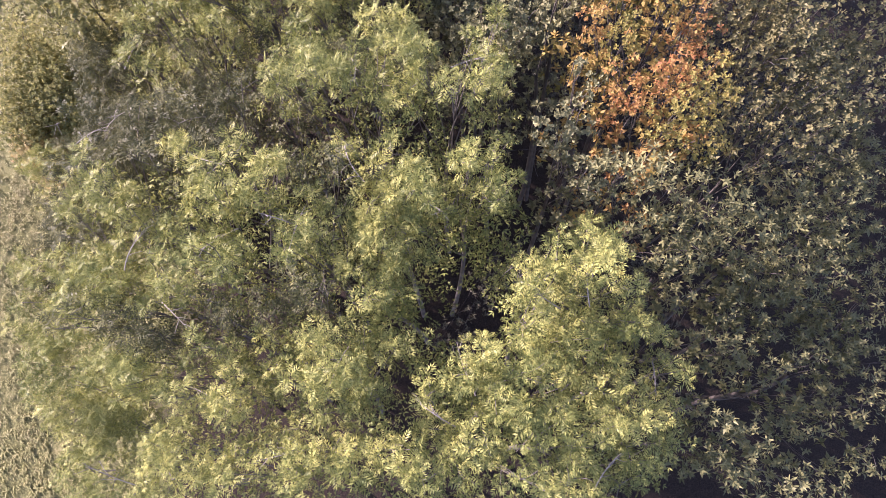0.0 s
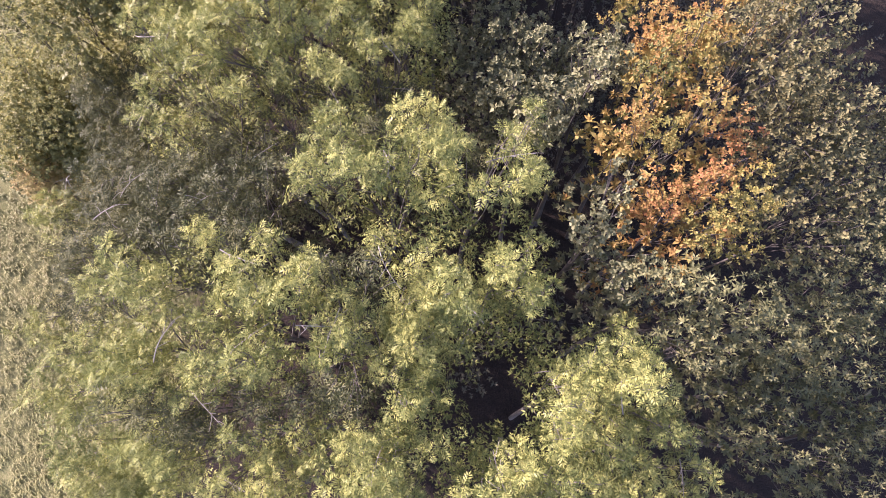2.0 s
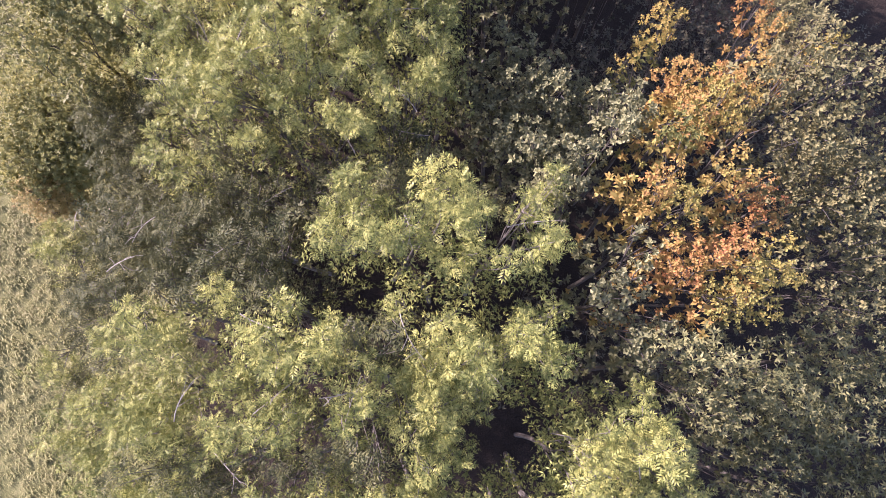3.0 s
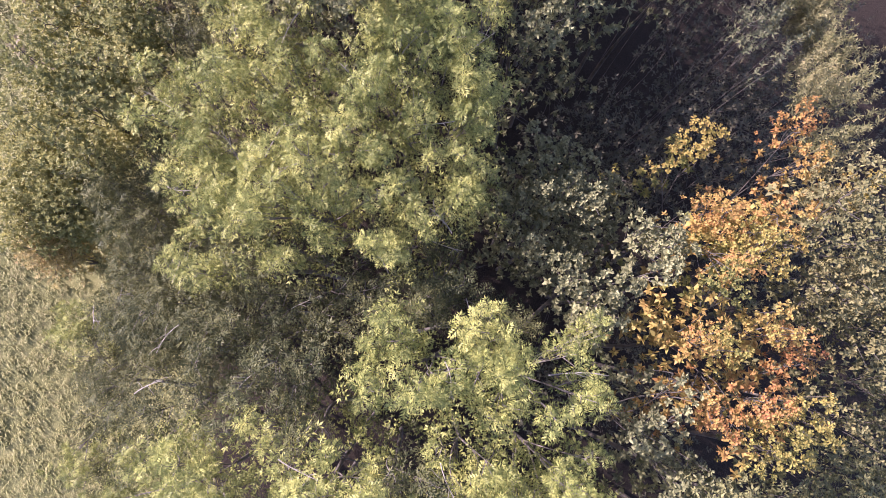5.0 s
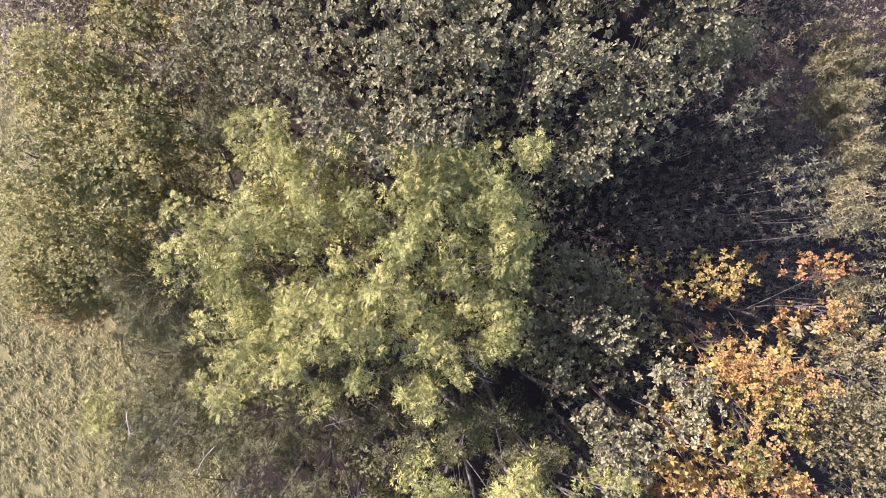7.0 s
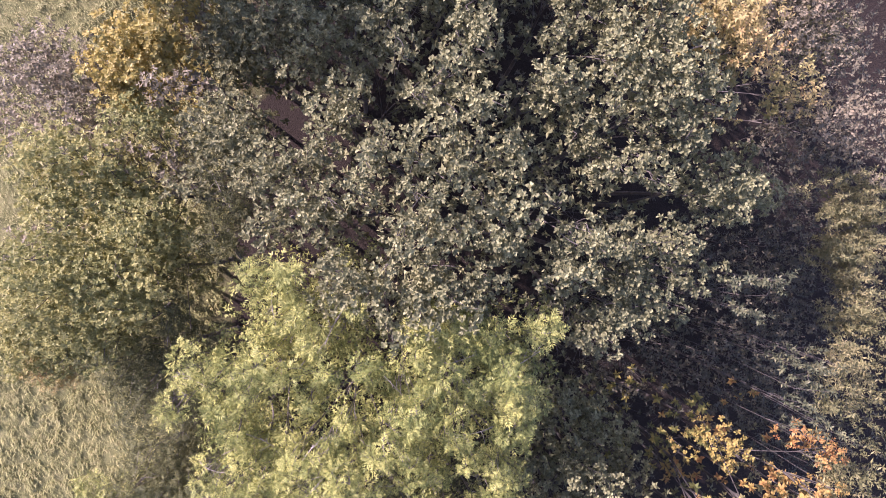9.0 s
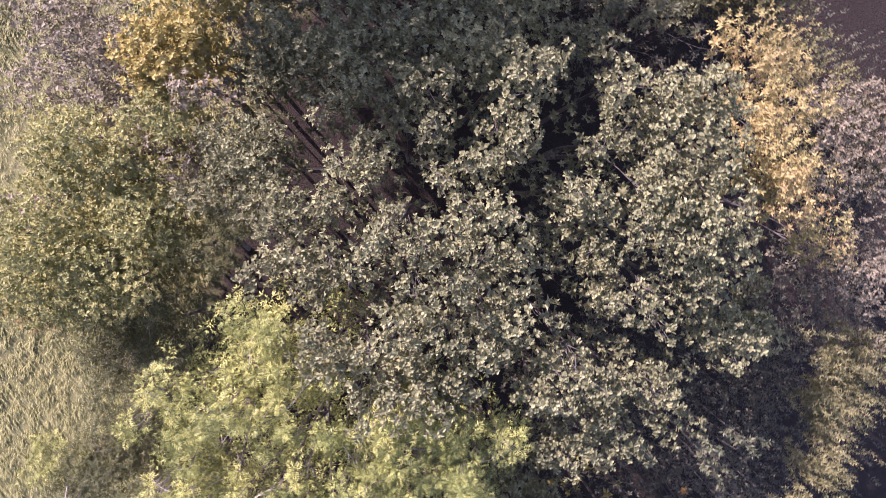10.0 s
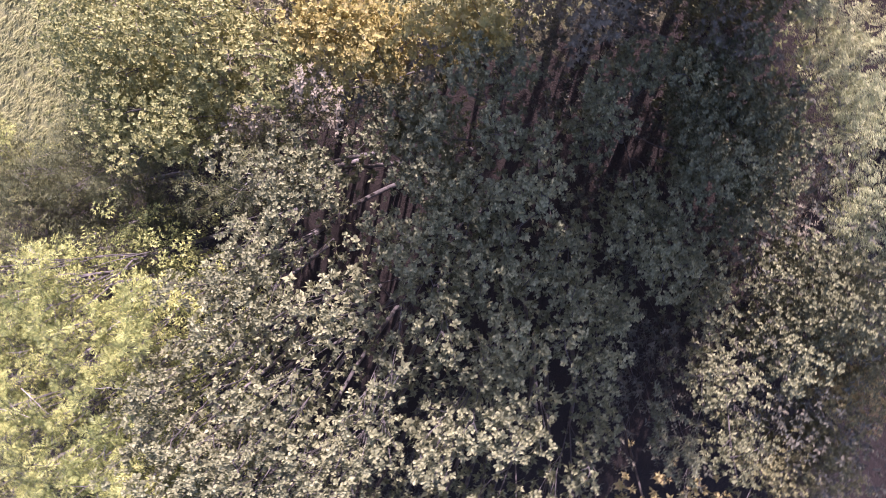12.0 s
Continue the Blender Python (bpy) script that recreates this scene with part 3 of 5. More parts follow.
tree("osier_willow", "osier", "dull green willow with narrow leaves on thin branches", "tree", [(3.29, 0.5, 5.1, 0.24), (3.04, 0.67, 5.2, 0.17), (2.69, -0.02, 5.3, 0.19), (3.13, -0.18, 5.1, 0.26), (2.51, -0.39, 5.4, 0.19), (3.86, 0.0, 4.7, 0.25), (4.49, 0.25, 4.5, 0.31), (4.69, 0.07, 4.6, 0.22), (2.8, -0.55, 5.2, 0.25), (3.47, -0.61, 5.0, 0.23), (4.02, -0.62, 4.8, 0.22), (3.65, 0.58, 5.0, 0.16), (2.5, 0.76, 5.4, 0.15), (4.16, 0.73, 4.8, 0.18), (4.67, 1.06, 5.0, 0.21), (2.48, 1.16, 5.5, 0.13)], "trees of the hedge", 212)
tree("osier_willow", "osier", "dull green willow with narrow leaves on thin branches", "tree", [(5.3, 3.3, 4.8, 0.36), (5.2, 2.76, 4.8, 0.35), (4.95, 2.03, 4.9, 0.3), (4.94, 1.48, 4.9, 0.3), (4.39, 0.71, 4.9, 0.23), (4.72, 0.59, 4.9, 0.29), (4.45, -0.5, 4.9, 0.28)], "trees of the hedge", 213)
tree("mixed_shrub", "hazel", "olive and straw-coloured shrub with small dull leaves", "shrub", [(4.32, 4.29, 5.6, 0.35), (4.77, 4.27, 5.6, 0.39), (4.99, 3.87, 5.6, 0.36), (4.33, 3.73, 5.7, 0.33), (4.67, 3.35, 5.6, 0.34), (4.32, 3.14, 5.7, 0.28), (4.11, 4.54, 5.7, 0.29), (5.15, 4.51, 5.7, 0.32)], "shrubs of the hedge", 214)
tree("cherry_tree", "cherry", "young cherry tree with orange, yellow and red autumn leaves", "tree", [(2.1, 5.16, 6.4, 0.29), (2.28, 4.75, 6.5, 0.28), (1.84, 4.38, 6.8, 0.21), (2.56, 5.14, 6.5, 0.23), (1.56, 3.87, 6.6, 0.17), (1.9, 3.74, 6.5, 0.23), (2.3, 3.99, 6.5, 0.22), (2.61, 3.87, 6.3, 0.21), (2.81, 3.62, 6.1, 0.26), (1.79, 3.17, 6.4, 0.23), (1.93, 3.0, 6.5, 0.16), (2.28, 3.23, 6.5, 0.25), (2.61, 3.06, 6.4, 0.26), (2.22, 2.75, 6.5, 0.23), (2.64, 2.73, 6.4, 0.2)], "trees of the hedge", 215)
tree("cherry_tree", "cherry", "young cherry tree with orange, yellow and red autumn leaves", "tree", [(2.13, 6.28, 5.5, 0.26), (1.82, 6.03, 5.4, 0.17), (2.01, 5.29, 6.0, 0.26), (3.18, 6.4, 6.2, 0.2), (3.16, 5.87, 6.2, 0.21), (3.59, 5.52, 6.3, 0.23), (2.34, 5.01, 6.2, 0.28), (2.63, 4.87, 6.3, 0.23), (1.91, 4.53, 6.6, 0.2)], "trees of the hedge", 216)
tree("mixed_shrub", "hazel", "olive and straw-coloured shrub with small dull leaves", "shrub", [(3.15, 5.32, 6.5, 0.29), (3.58, 5.56, 6.5, 0.35), (3.83, 5.12, 6.4, 0.39), (3.47, 4.49, 6.4, 0.37), (3.95, 4.18, 6.1, 0.35), (3.15, 4.4, 6.4, 0.29), (3.32, 4.14, 5.8, 0.27), (3.66, 3.78, 6.2, 0.33), (3.93, 3.43, 6.1, 0.3), (2.92, 4.93, 6.6, 0.25), (3.35, 4.87, 6.7, 0.29), (3.27, 3.16, 5.9, 0.22), (3.65, 2.81, 5.8, 0.26), (4.07, 2.76, 5.7, 0.27), (3.51, 4.24, 6.0, 0.23), (3.94, 4.66, 6.3, 0.31)], "shrubs of the hedge", 217)
tree("willow_tree", "sallow", "grey-green willow with rounded leaves in dense rosettes", "tree", [(-0.26, 6.09, 5.0, 0.31), (0.28, 6.29, 5.0, 0.35), (0.85, 6.23, 4.8, 0.3), (-0.12, 5.53, 5.1, 0.29), (0.45, 5.62, 5.3, 0.31), (0.88, 5.47, 5.3, 0.22), (0.08, 5.02, 5.2, 0.24)], "trees of the hedge", 218)
tree("willow_tree", "sallow", "grey-green willow with rounded leaves in dense rosettes", "tree", [(0.37, 4.5, 6.1, 0.24), (0.71, 4.21, 6.2, 0.3), (0.52, 3.95, 6.2, 0.2), (0.96, 4.33, 6.2, 0.18), (1.2, 2.82, 6.1, 0.26), (1.41, 2.98, 6.2, 0.17), (1.34, 2.6, 6.0, 0.2), (1.62, 2.48, 6.0, 0.18), (1.45, 2.25, 6.0, 0.18), (1.36, 3.5, 6.3, 0.15), (1.51, 3.31, 6.4, 0.12)], "trees of the hedge", 219)
tree("willow_tree", "sallow", "grey-green willow with rounded leaves in dense rosettes", "tree", [(-0.04, 5.47, 4.9, 0.22), (0.53, 5.63, 5.0, 0.25), (0.42, 5.25, 4.8, 0.31), (0.92, 5.26, 5.0, 0.28), (0.15, 4.82, 5.1, 0.21), (0.75, 4.89, 5.1, 0.24), (1.31, 5.56, 5.0, 0.29), (-0.21, 5.03, 5.0, 0.18), (0.73, 5.94, 4.6, 0.25), (1.26, 5.87, 4.7, 0.25), (0.14, 5.93, 4.8, 0.2)], "trees of the hedge", 220)
tree("willow_tree", "sallow", "grey-green willow with rounded leaves in dense rosettes", "tree", [(1.48, 4.85, 6.1, 0.3), (1.28, 4.57, 6.3, 0.22), (1.62, 5.08, 6.0, 0.2), (1.28, 5.08, 6.1, 0.18)], "trees of the hedge", 221)
tree("rowan_tree", "rowan", "rowan tree with yellow-green feathered leaves and pale stems", "tree", [(-3.74, 7.86, 5.8, 0.25), (-3.31, 7.84, 6.0, 0.24), (-3.78, 7.46, 5.9, 0.26), (-3.32, 7.59, 5.9, 0.27), (-2.93, 7.59, 6.0, 0.25), (-2.6, 7.65, 6.1, 0.18), (-3.59, 7.14, 5.8, 0.26), (-3.19, 7.37, 5.9, 0.21), (-3.06, 7.15, 5.9, 0.21), (-2.73, 7.34, 6.0, 0.21), (-4.42, 6.8, 5.8, 0.26), (-4.23, 6.61, 5.8, 0.23), (-4.49, 6.41, 5.8, 0.19), (-3.95, 6.75, 5.9, 0.25), (-3.62, 6.88, 6.0, 0.2), (-3.48, 6.75, 6.0, 0.23), (-3.91, 6.42, 5.8, 0.25)], "trees of the hedge", 222)
tree("rowan_tree", "rowan", "rowan tree with yellow-green feathered leaves and pale stems", "tree", [(-1.84, 7.38, 6.3, 0.23), (-1.6, 7.51, 6.3, 0.25), (-1.9, 7.21, 6.2, 0.23), (-1.28, 7.54, 6.2, 0.26), (-0.97, 7.54, 6.2, 0.24), (-0.57, 7.57, 6.1, 0.26), (-1.52, 7.16, 6.2, 0.24), (-1.21, 7.29, 6.2, 0.27), (-0.89, 7.17, 6.2, 0.29), (-0.54, 7.24, 6.1, 0.24), (-2.4, 6.9, 6.1, 0.22), (-2.02, 6.9, 6.1, 0.24), (-2.08, 6.52, 6.1, 0.22), (-1.76, 6.65, 6.1, 0.27), (-1.45, 6.85, 6.0, 0.27), (-1.05, 6.79, 6.0, 0.27), (-0.71, 6.86, 6.1, 0.27), (-0.51, 6.74, 6.0, 0.22)], "trees of the hedge", 223)
tree("rowan_tree", "rowan", "rowan tree with yellow-green feathered leaves and pale stems", "tree", [(-0.61, 6.41, 5.9, 0.25), (-0.84, 6.47, 5.9, 0.23), (-1.38, 6.46, 6.0, 0.25), (-2.52, 6.45, 6.1, 0.18), (-3.18, 6.89, 6.0, 0.19), (-3.04, 6.63, 6.0, 0.25), (-2.79, 6.76, 6.0, 0.24), (-4.18, 6.15, 5.8, 0.24), (-3.93, 6.09, 5.7, 0.26), (-3.66, 5.89, 5.7, 0.25), (-3.31, 6.04, 5.9, 0.22), (-3.17, 5.85, 5.9, 0.22), (-2.89, 5.94, 6.0, 0.24), (-2.7, 6.2, 6.1, 0.18), (-2.07, 6.14, 6.1, 0.2), (-1.82, 5.89, 6.1, 0.21), (-1.44, 6.14, 6.0, 0.21), (-1.11, 6.02, 6.0, 0.21)], "trees of the hedge", 224)
tree("rowan_tree", "rowan", "rowan tree with yellow-green feathered leaves and pale stems", "tree", [(-0.84, 5.89, 6.0, 0.21), (-0.57, 5.82, 6.0, 0.2), (-4.19, 5.68, 5.7, 0.23), (-3.65, 5.63, 5.8, 0.25), (-4.14, 5.41, 5.7, 0.21), (-3.8, 5.35, 5.7, 0.23), (-3.03, 5.67, 6.0, 0.21), (-3.23, 5.46, 5.9, 0.22), (-3.03, 5.28, 5.9, 0.24), (-3.3, 5.13, 5.9, 0.2), (-2.5, 5.76, 6.1, 0.27), (-2.25, 5.89, 6.1, 0.23), (-2.38, 5.57, 6.1, 0.27), (-2.12, 5.45, 6.1, 0.26), (-1.75, 5.45, 6.1, 0.21), (-2.71, 5.42, 6.0, 0.19), (-3.58, 5.17, 5.8, 0.2), (-4.03, 4.92, 5.6, 0.27)], "trees of the hedge", 225)
tree("rowan_tree", "rowan", "rowan tree with yellow-green feathered leaves and pale stems", "tree", [(-4.53, 4.67, 5.0, 0.2), (-4.04, 4.57, 5.3, 0.19), (-1.48, 5.59, 5.8, 0.15), (-0.73, 5.58, 5.7, 0.25), (-0.93, 5.31, 5.8, 0.17), (-1.15, 5.02, 5.9, 0.2), (-1.74, 4.93, 5.8, 0.27), (-1.6, 4.75, 5.9, 0.19), (-2.88, 4.74, 5.7, 0.17), (-2.41, 5.02, 5.7, 0.18), (-1.34, 5.32, 5.8, 0.18)], "trees of the hedge", 226)
# dull rowans in the hollows, whose darkened leaf colour carries the shade there
tree("rowan_tree", "dull_rowan", "rowan tree with dull grey-green feathered leaves darkened as in shade, and bare stems", "tree", [(-5.5, 4.06, 3.6, 0.42), (-3.67, 4.43, 4.8, 0.34), (-3.07, 4.2, 4.8, 0.34), (-2.38, 4.28, 5.1, 0.3), (-2.61, 3.86, 5.0, 0.24), (-1.72, 4.12, 5.4, 0.29), (-1.17, 4.23, 5.5, 0.31), (-0.74, 4.47, 5.4, 0.31), (-0.46, 4.07, 5.5, 0.32), (-0.17, 3.92, 5.5, 0.31), (-6.43, 3.01, 2.7, 0.48), (-4.0, 3.65, 5.0, 0.29), (-4.95, 3.74, 4.1, 0.43), (-3.37, 3.74, 4.8, 0.35), (-4.28, 3.96, 4.8, 0.36), (-2.0, 3.81, 5.4, 0.29)], "trees of the hedge", 227)
tree("rowan_tree", "dull_rowan", "rowan tree with dull grey-green feathered leaves darkened as in shade, and bare stems", "tree", [(-3.48, 4.84, 5.0, 0.29), (-2.6, 4.92, 5.1, 0.28), (-1.93, 4.97, 5.3, 0.3), (-1.24, 5.04, 5.3, 0.29), (-0.75, 4.89, 5.4, 0.26), (-2.72, 4.35, 5.1, 0.25), (-3.37, 4.34, 5.0, 0.3), (-1.98, 4.34, 5.3, 0.28), (-1.15, 4.2, 5.7, 0.24), (-1.56, 4.47, 5.5, 0.24), (-0.36, 4.08, 5.6, 0.19), (-4.0, 3.84, 5.1, 0.29), (-4.84, 3.68, 4.3, 0.26), (-4.73, 4.37, 4.3, 0.35), (-3.68, 3.91, 5.0, 0.27)], "trees of the hedge", 228)
tree("rowan_tree", "dull_rowan", "rowan tree with dull grey-green feathered leaves darkened as in shade, and bare stems", "tree", [(-5.06, 4.05, 4.6, 0.36), (-6.27, 4.06, 3.4, 0.35), (-6.39, 3.37, 3.2, 0.38), (-5.81, 3.02, 3.8, 0.35), (-4.86, 3.41, 4.8, 0.35), (-2.98, 3.53, 5.5, 0.29), (-2.4, 3.55, 5.7, 0.24), (-4.58, 2.83, 5.1, 0.34), (-6.05, 2.52, 3.6, 0.38), (-3.86, 3.03, 5.6, 0.3), (-3.29, 3.23, 5.6, 0.29), (-2.77, 3.05, 5.6, 0.31), (-3.91, 3.46, 5.5, 0.26), (-3.37, 2.75, 5.7, 0.25), (-4.73, 2.29, 5.0, 0.3), (-6.09, 1.88, 3.6, 0.33)], "trees of the hedge", 229)
tree("rowan_tree", "dull_rowan", "rowan tree with dull grey-green feathered leaves darkened as in shade, and bare stems", "tree", [(-4.58, 8.69, 4.5, 0.36), (-4.72, 8.2, 4.5, 0.34), (-4.83, 9.08, 4.6, 0.28), (-4.44, 9.09, 4.6, 0.27)], "trees of the hedge", 230)
tree("field_edge_shrub", "alder", "light green round-leaved shrub at the edge of the meadow", "shrub", [(-7.04, 9.07, 4.6, 0.4), (-6.61, 9.11, 4.7, 0.39), (-6.22, 9.15, 4.7, 0.34), (-6.95, 8.58, 4.6, 0.4), (-6.51, 8.63, 4.6, 0.44), (-6.01, 8.77, 4.7, 0.34), (-5.94, 9.76, 4.5, 0.36), (-5.61, 9.61, 4.7, 0.31), (-6.74, 8.19, 4.7, 0.36), (-5.55, 8.37, 4.7, 0.38), (-5.8, 8.22, 4.7, 0.29), (-5.35, 8.12, 4.7, 0.29)], "shrubs of the hedge", 231)
tree("field_edge_shrub", "alder", "light green round-leaved shrub at the edge of the meadow", "shrub", [(-6.96, 7.71, 4.6, 0.48), (-6.43, 7.65, 4.6, 0.47), (-5.95, 7.6, 4.6, 0.41), (-5.47, 7.6, 4.7, 0.32), (-6.57, 7.27, 4.6, 0.47), (-6.09, 7.21, 4.6, 0.41), (-5.7, 7.14, 4.7, 0.29), (-7.11, 7.13, 4.5, 0.44), (-5.56, 8.21, 4.7, 0.34)], "shrubs of the hedge", 232)
tree("field_edge_shrub", "alder", "light green round-leaved shrub at the edge of the meadow", "shrub", [(-8.24, 6.78, 2.7, 0.59), (-6.9, 6.67, 3.8, 0.51), (-6.35, 6.5, 4.0, 0.37), (-8.43, 6.14, 2.1, 0.62), (-7.43, 6.04, 2.6, 0.48), (-8.88, 5.69, 1.7, 0.52), (-8.02, 5.65, 2.1, 0.51)], "shrubs of the hedge", 233)
tree("yellow_shrub", "golden", "slender shrub with straw-yellow and orange autumn leaves", "shrub", [(-8.47, 5.11, 1.4, 0.42), (-8.17, 5.33, 1.4, 0.34), (-8.69, 5.32, 1.5, 0.32)], "shrubs of the hedge", 234)
tree("brown_shrub", "spindle", "brownish thin-leaved shrub turning for autumn", "shrub", [(-7.87, 9.46, 3.9, 0.4), (-6.88, 9.63, 4.0, 0.38), (-6.09, 9.21, 4.3, 0.27), (-7.32, 7.93, 4.3, 0.34), (-5.49, 8.9, 4.3, 0.3), (-5.39, 9.24, 4.3, 0.25)], "shrubs of the hedge", 235)
tree("willow_tree", "sallow", "grey-green willow with rounded leaves in dense rosettes", "tree", [(-4.91, 9.71, 4.9, 0.36), (-4.46, 9.91, 4.9, 0.32), (-4.64, 9.43, 4.9, 0.35), (-4.23, 9.54, 5.1, 0.31), (-5.02, 8.89, 4.7, 0.29), (-4.15, 9.07, 5.3, 0.26), (-3.86, 9.29, 5.6, 0.25), (-3.79, 8.98, 5.6, 0.29), (-3.45, 9.27, 5.6, 0.31), (-3.15, 9.49, 5.8, 0.26), (-3.44, 8.74, 5.7, 0.31), (-3.74, 8.44, 5.5, 0.25), (-3.06, 8.86, 5.8, 0.27)], "trees of the hedge", 236)
tree("willow_tree", "sallow", "grey-green willow with rounded leaves in dense rosettes", "tree", [(-2.66, 8.95, 6.1, 0.23), (-3.19, 8.46, 6.0, 0.24), (-2.9, 9.78, 5.9, 0.14), (-2.47, 9.44, 6.3, 0.27), (-2.62, 9.27, 6.2, 0.2), (-2.11, 9.43, 6.4, 0.27), (-1.86, 9.61, 6.4, 0.24), (-1.7, 9.89, 6.4, 0.24), (-1.44, 10.03, 6.4, 0.21), (-1.51, 9.46, 6.3, 0.25), (-1.18, 9.47, 6.2, 0.28), (-0.96, 9.64, 6.0, 0.18), (-2.03, 8.92, 6.5, 0.22), (-1.73, 9.12, 6.5, 0.24), (-1.32, 9.02, 6.3, 0.25)], "trees of the hedge", 237)
tree("willow_tree", "sallow", "grey-green willow with rounded leaves in dense rosettes", "tree", [(-1.0, 8.98, 6.3, 0.25), (-2.22, 8.52, 6.5, 0.24), (-1.93, 8.52, 6.5, 0.27), (-1.59, 8.61, 6.5, 0.25), (-1.24, 8.64, 6.5, 0.25), (-0.88, 8.71, 6.4, 0.22), (-2.79, 8.06, 6.3, 0.26), (-2.87, 7.68, 6.0, 0.24), (-2.48, 7.83, 6.3, 0.28), (-2.11, 7.83, 6.4, 0.26), (-2.31, 8.2, 6.6, 0.21), (-1.83, 8.16, 6.4, 0.25), (-1.52, 7.92, 6.4, 0.28), (-1.21, 8.16, 6.3, 0.26), (-1.23, 7.8, 6.3, 0.2), (-1.89, 7.7, 6.4, 0.22), (-1.6, 7.77, 6.4, 0.2), (-2.22, 7.5, 6.3, 0.18)], "trees of the hedge", 238)
tree("willow_tree", "sallow", "grey-green willow with rounded leaves in dense rosettes", "tree", [(-1.9, 11.66, 5.5, 0.34), (-2.18, 11.44, 5.6, 0.28), (-1.49, 11.58, 5.6, 0.31), (-1.68, 11.25, 5.7, 0.28), (-1.74, 10.95, 5.9, 0.24), (-1.45, 10.9, 6.0, 0.2), (-1.51, 10.68, 6.1, 0.15), (-1.34, 11.84, 5.5, 0.2), (-2.38, 11.78, 5.3, 0.27)], "trees of the hedge", 239)
tree("willow_tree", "sallow", "grey-green willow with rounded leaves in dense rosettes", "tree", [(-3.42, 11.43, 4.7, 0.38), (-2.87, 11.54, 4.9, 0.34), (-3.99, 11.31, 4.6, 0.41), (-4.84, 11.27, 4.1, 0.45), (-4.38, 10.83, 4.3, 0.41), (-4.8, 10.57, 4.2, 0.32), (-3.54, 10.87, 4.9, 0.34), (-3.0, 10.99, 5.1, 0.33), (-2.59, 11.05, 5.4, 0.32), (-3.74, 10.47, 4.9, 0.28), (-2.74, 10.6, 5.5, 0.22), (-1.8, 10.36, 6.1, 0.26), (-3.02, 10.12, 5.5, 0.31), (-3.23, 9.93, 5.6, 0.24), (-2.11, 10.15, 6.1, 0.19), (-5.04, 10.83, 4.1, 0.33), (-2.35, 10.6, 5.9, 0.18)], "trees of the hedge", 240)
tree("brown_shrub", "spindle", "brownish thin-leaved shrub turning for autumn", "shrub", [(-7.9, 10.41, 3.7, 0.47), (-7.53, 10.69, 3.6, 0.46), (-6.76, 10.31, 4.2, 0.37), (-7.54, 9.89, 4.1, 0.41), (-6.94, 9.88, 4.3, 0.35), (-7.31, 10.21, 4.0, 0.4), (-8.2, 10.48, 3.8, 0.37), (-5.53, 11.35, 3.9, 0.36), (-5.52, 10.11, 4.5, 0.32), (-5.22, 10.25, 4.6, 0.28)], "shrubs of the hedge", 241)
tree("field_maple", "maple", "field maple with bright yellow autumn leaves", "tree", [(-6.45, 10.39, 4.3, 0.29), (-6.26, 10.82, 4.3, 0.34), (-5.9, 10.79, 4.2, 0.37), (-5.94, 10.39, 4.3, 0.3), (-5.7, 10.54, 4.3, 0.21), (-6.27, 10.22, 4.3, 0.3), (-6.29, 9.98, 4.3, 0.27), (-5.71, 10.92, 4.3, 0.24)], "trees of the hedge", 242)
tree("willow_tree", "sallow", "grey-green willow with rounded leaves in dense rosettes", "tree", [(-0.8, 12.4, 4.8, 0.29), (-0.68, 12.23, 5.3, 0.21), (-0.59, 11.73, 5.8, 0.25), (-0.29, 11.34, 6.0, 0.31), (-0.59, 11.0, 6.1, 0.21), (0.01, 11.89, 5.8, 0.33), (0.34, 11.93, 5.8, 0.33), (0.67, 11.77, 5.8, 0.31), (0.15, 11.4, 6.0, 0.29), (0.49, 11.24, 6.1, 0.34), (0.14, 11.01, 6.2, 0.28), (0.76, 11.31, 6.1, 0.25), (0.04, 10.68, 6.2, 0.3), (0.41, 10.71, 6.2, 0.3), (0.73, 10.86, 6.2, 0.28)], "trees of the hedge", 243)
tree("willow_tree", "sallow", "grey-green willow with rounded leaves in dense rosettes", "tree", [(1.1, 10.71, 6.2, 0.25), (0.34, 10.38, 6.2, 0.3), (0.75, 10.44, 6.2, 0.31), (1.19, 10.42, 6.1, 0.25), (0.66, 10.1, 6.2, 0.28), (1.18, 10.1, 6.2, 0.24), (0.91, 9.91, 6.3, 0.2), (0.52, 9.63, 6.3, 0.23), (0.6, 9.42, 6.5, 0.14), (0.03, 9.62, 6.3, 0.27), (-0.23, 9.9, 6.0, 0.3), (-0.01, 10.1, 6.2, 0.23), (0.21, 9.49, 6.4, 0.18), (-0.56, 10.32, 6.0, 0.27), (-0.74, 10.46, 6.1, 0.18), (-0.42, 10.43, 6.2, 0.17)], "trees of the hedge", 244)
tree("willow_tree", "sallow", "grey-green willow with rounded leaves in dense rosettes", "tree", [(1.53, 9.53, 5.8, 0.35), (2.75, 9.9, 4.4, 0.39), (2.69, 9.5, 5.0, 0.34), (1.8, 9.3, 5.7, 0.28)], "trees of the hedge", 245)
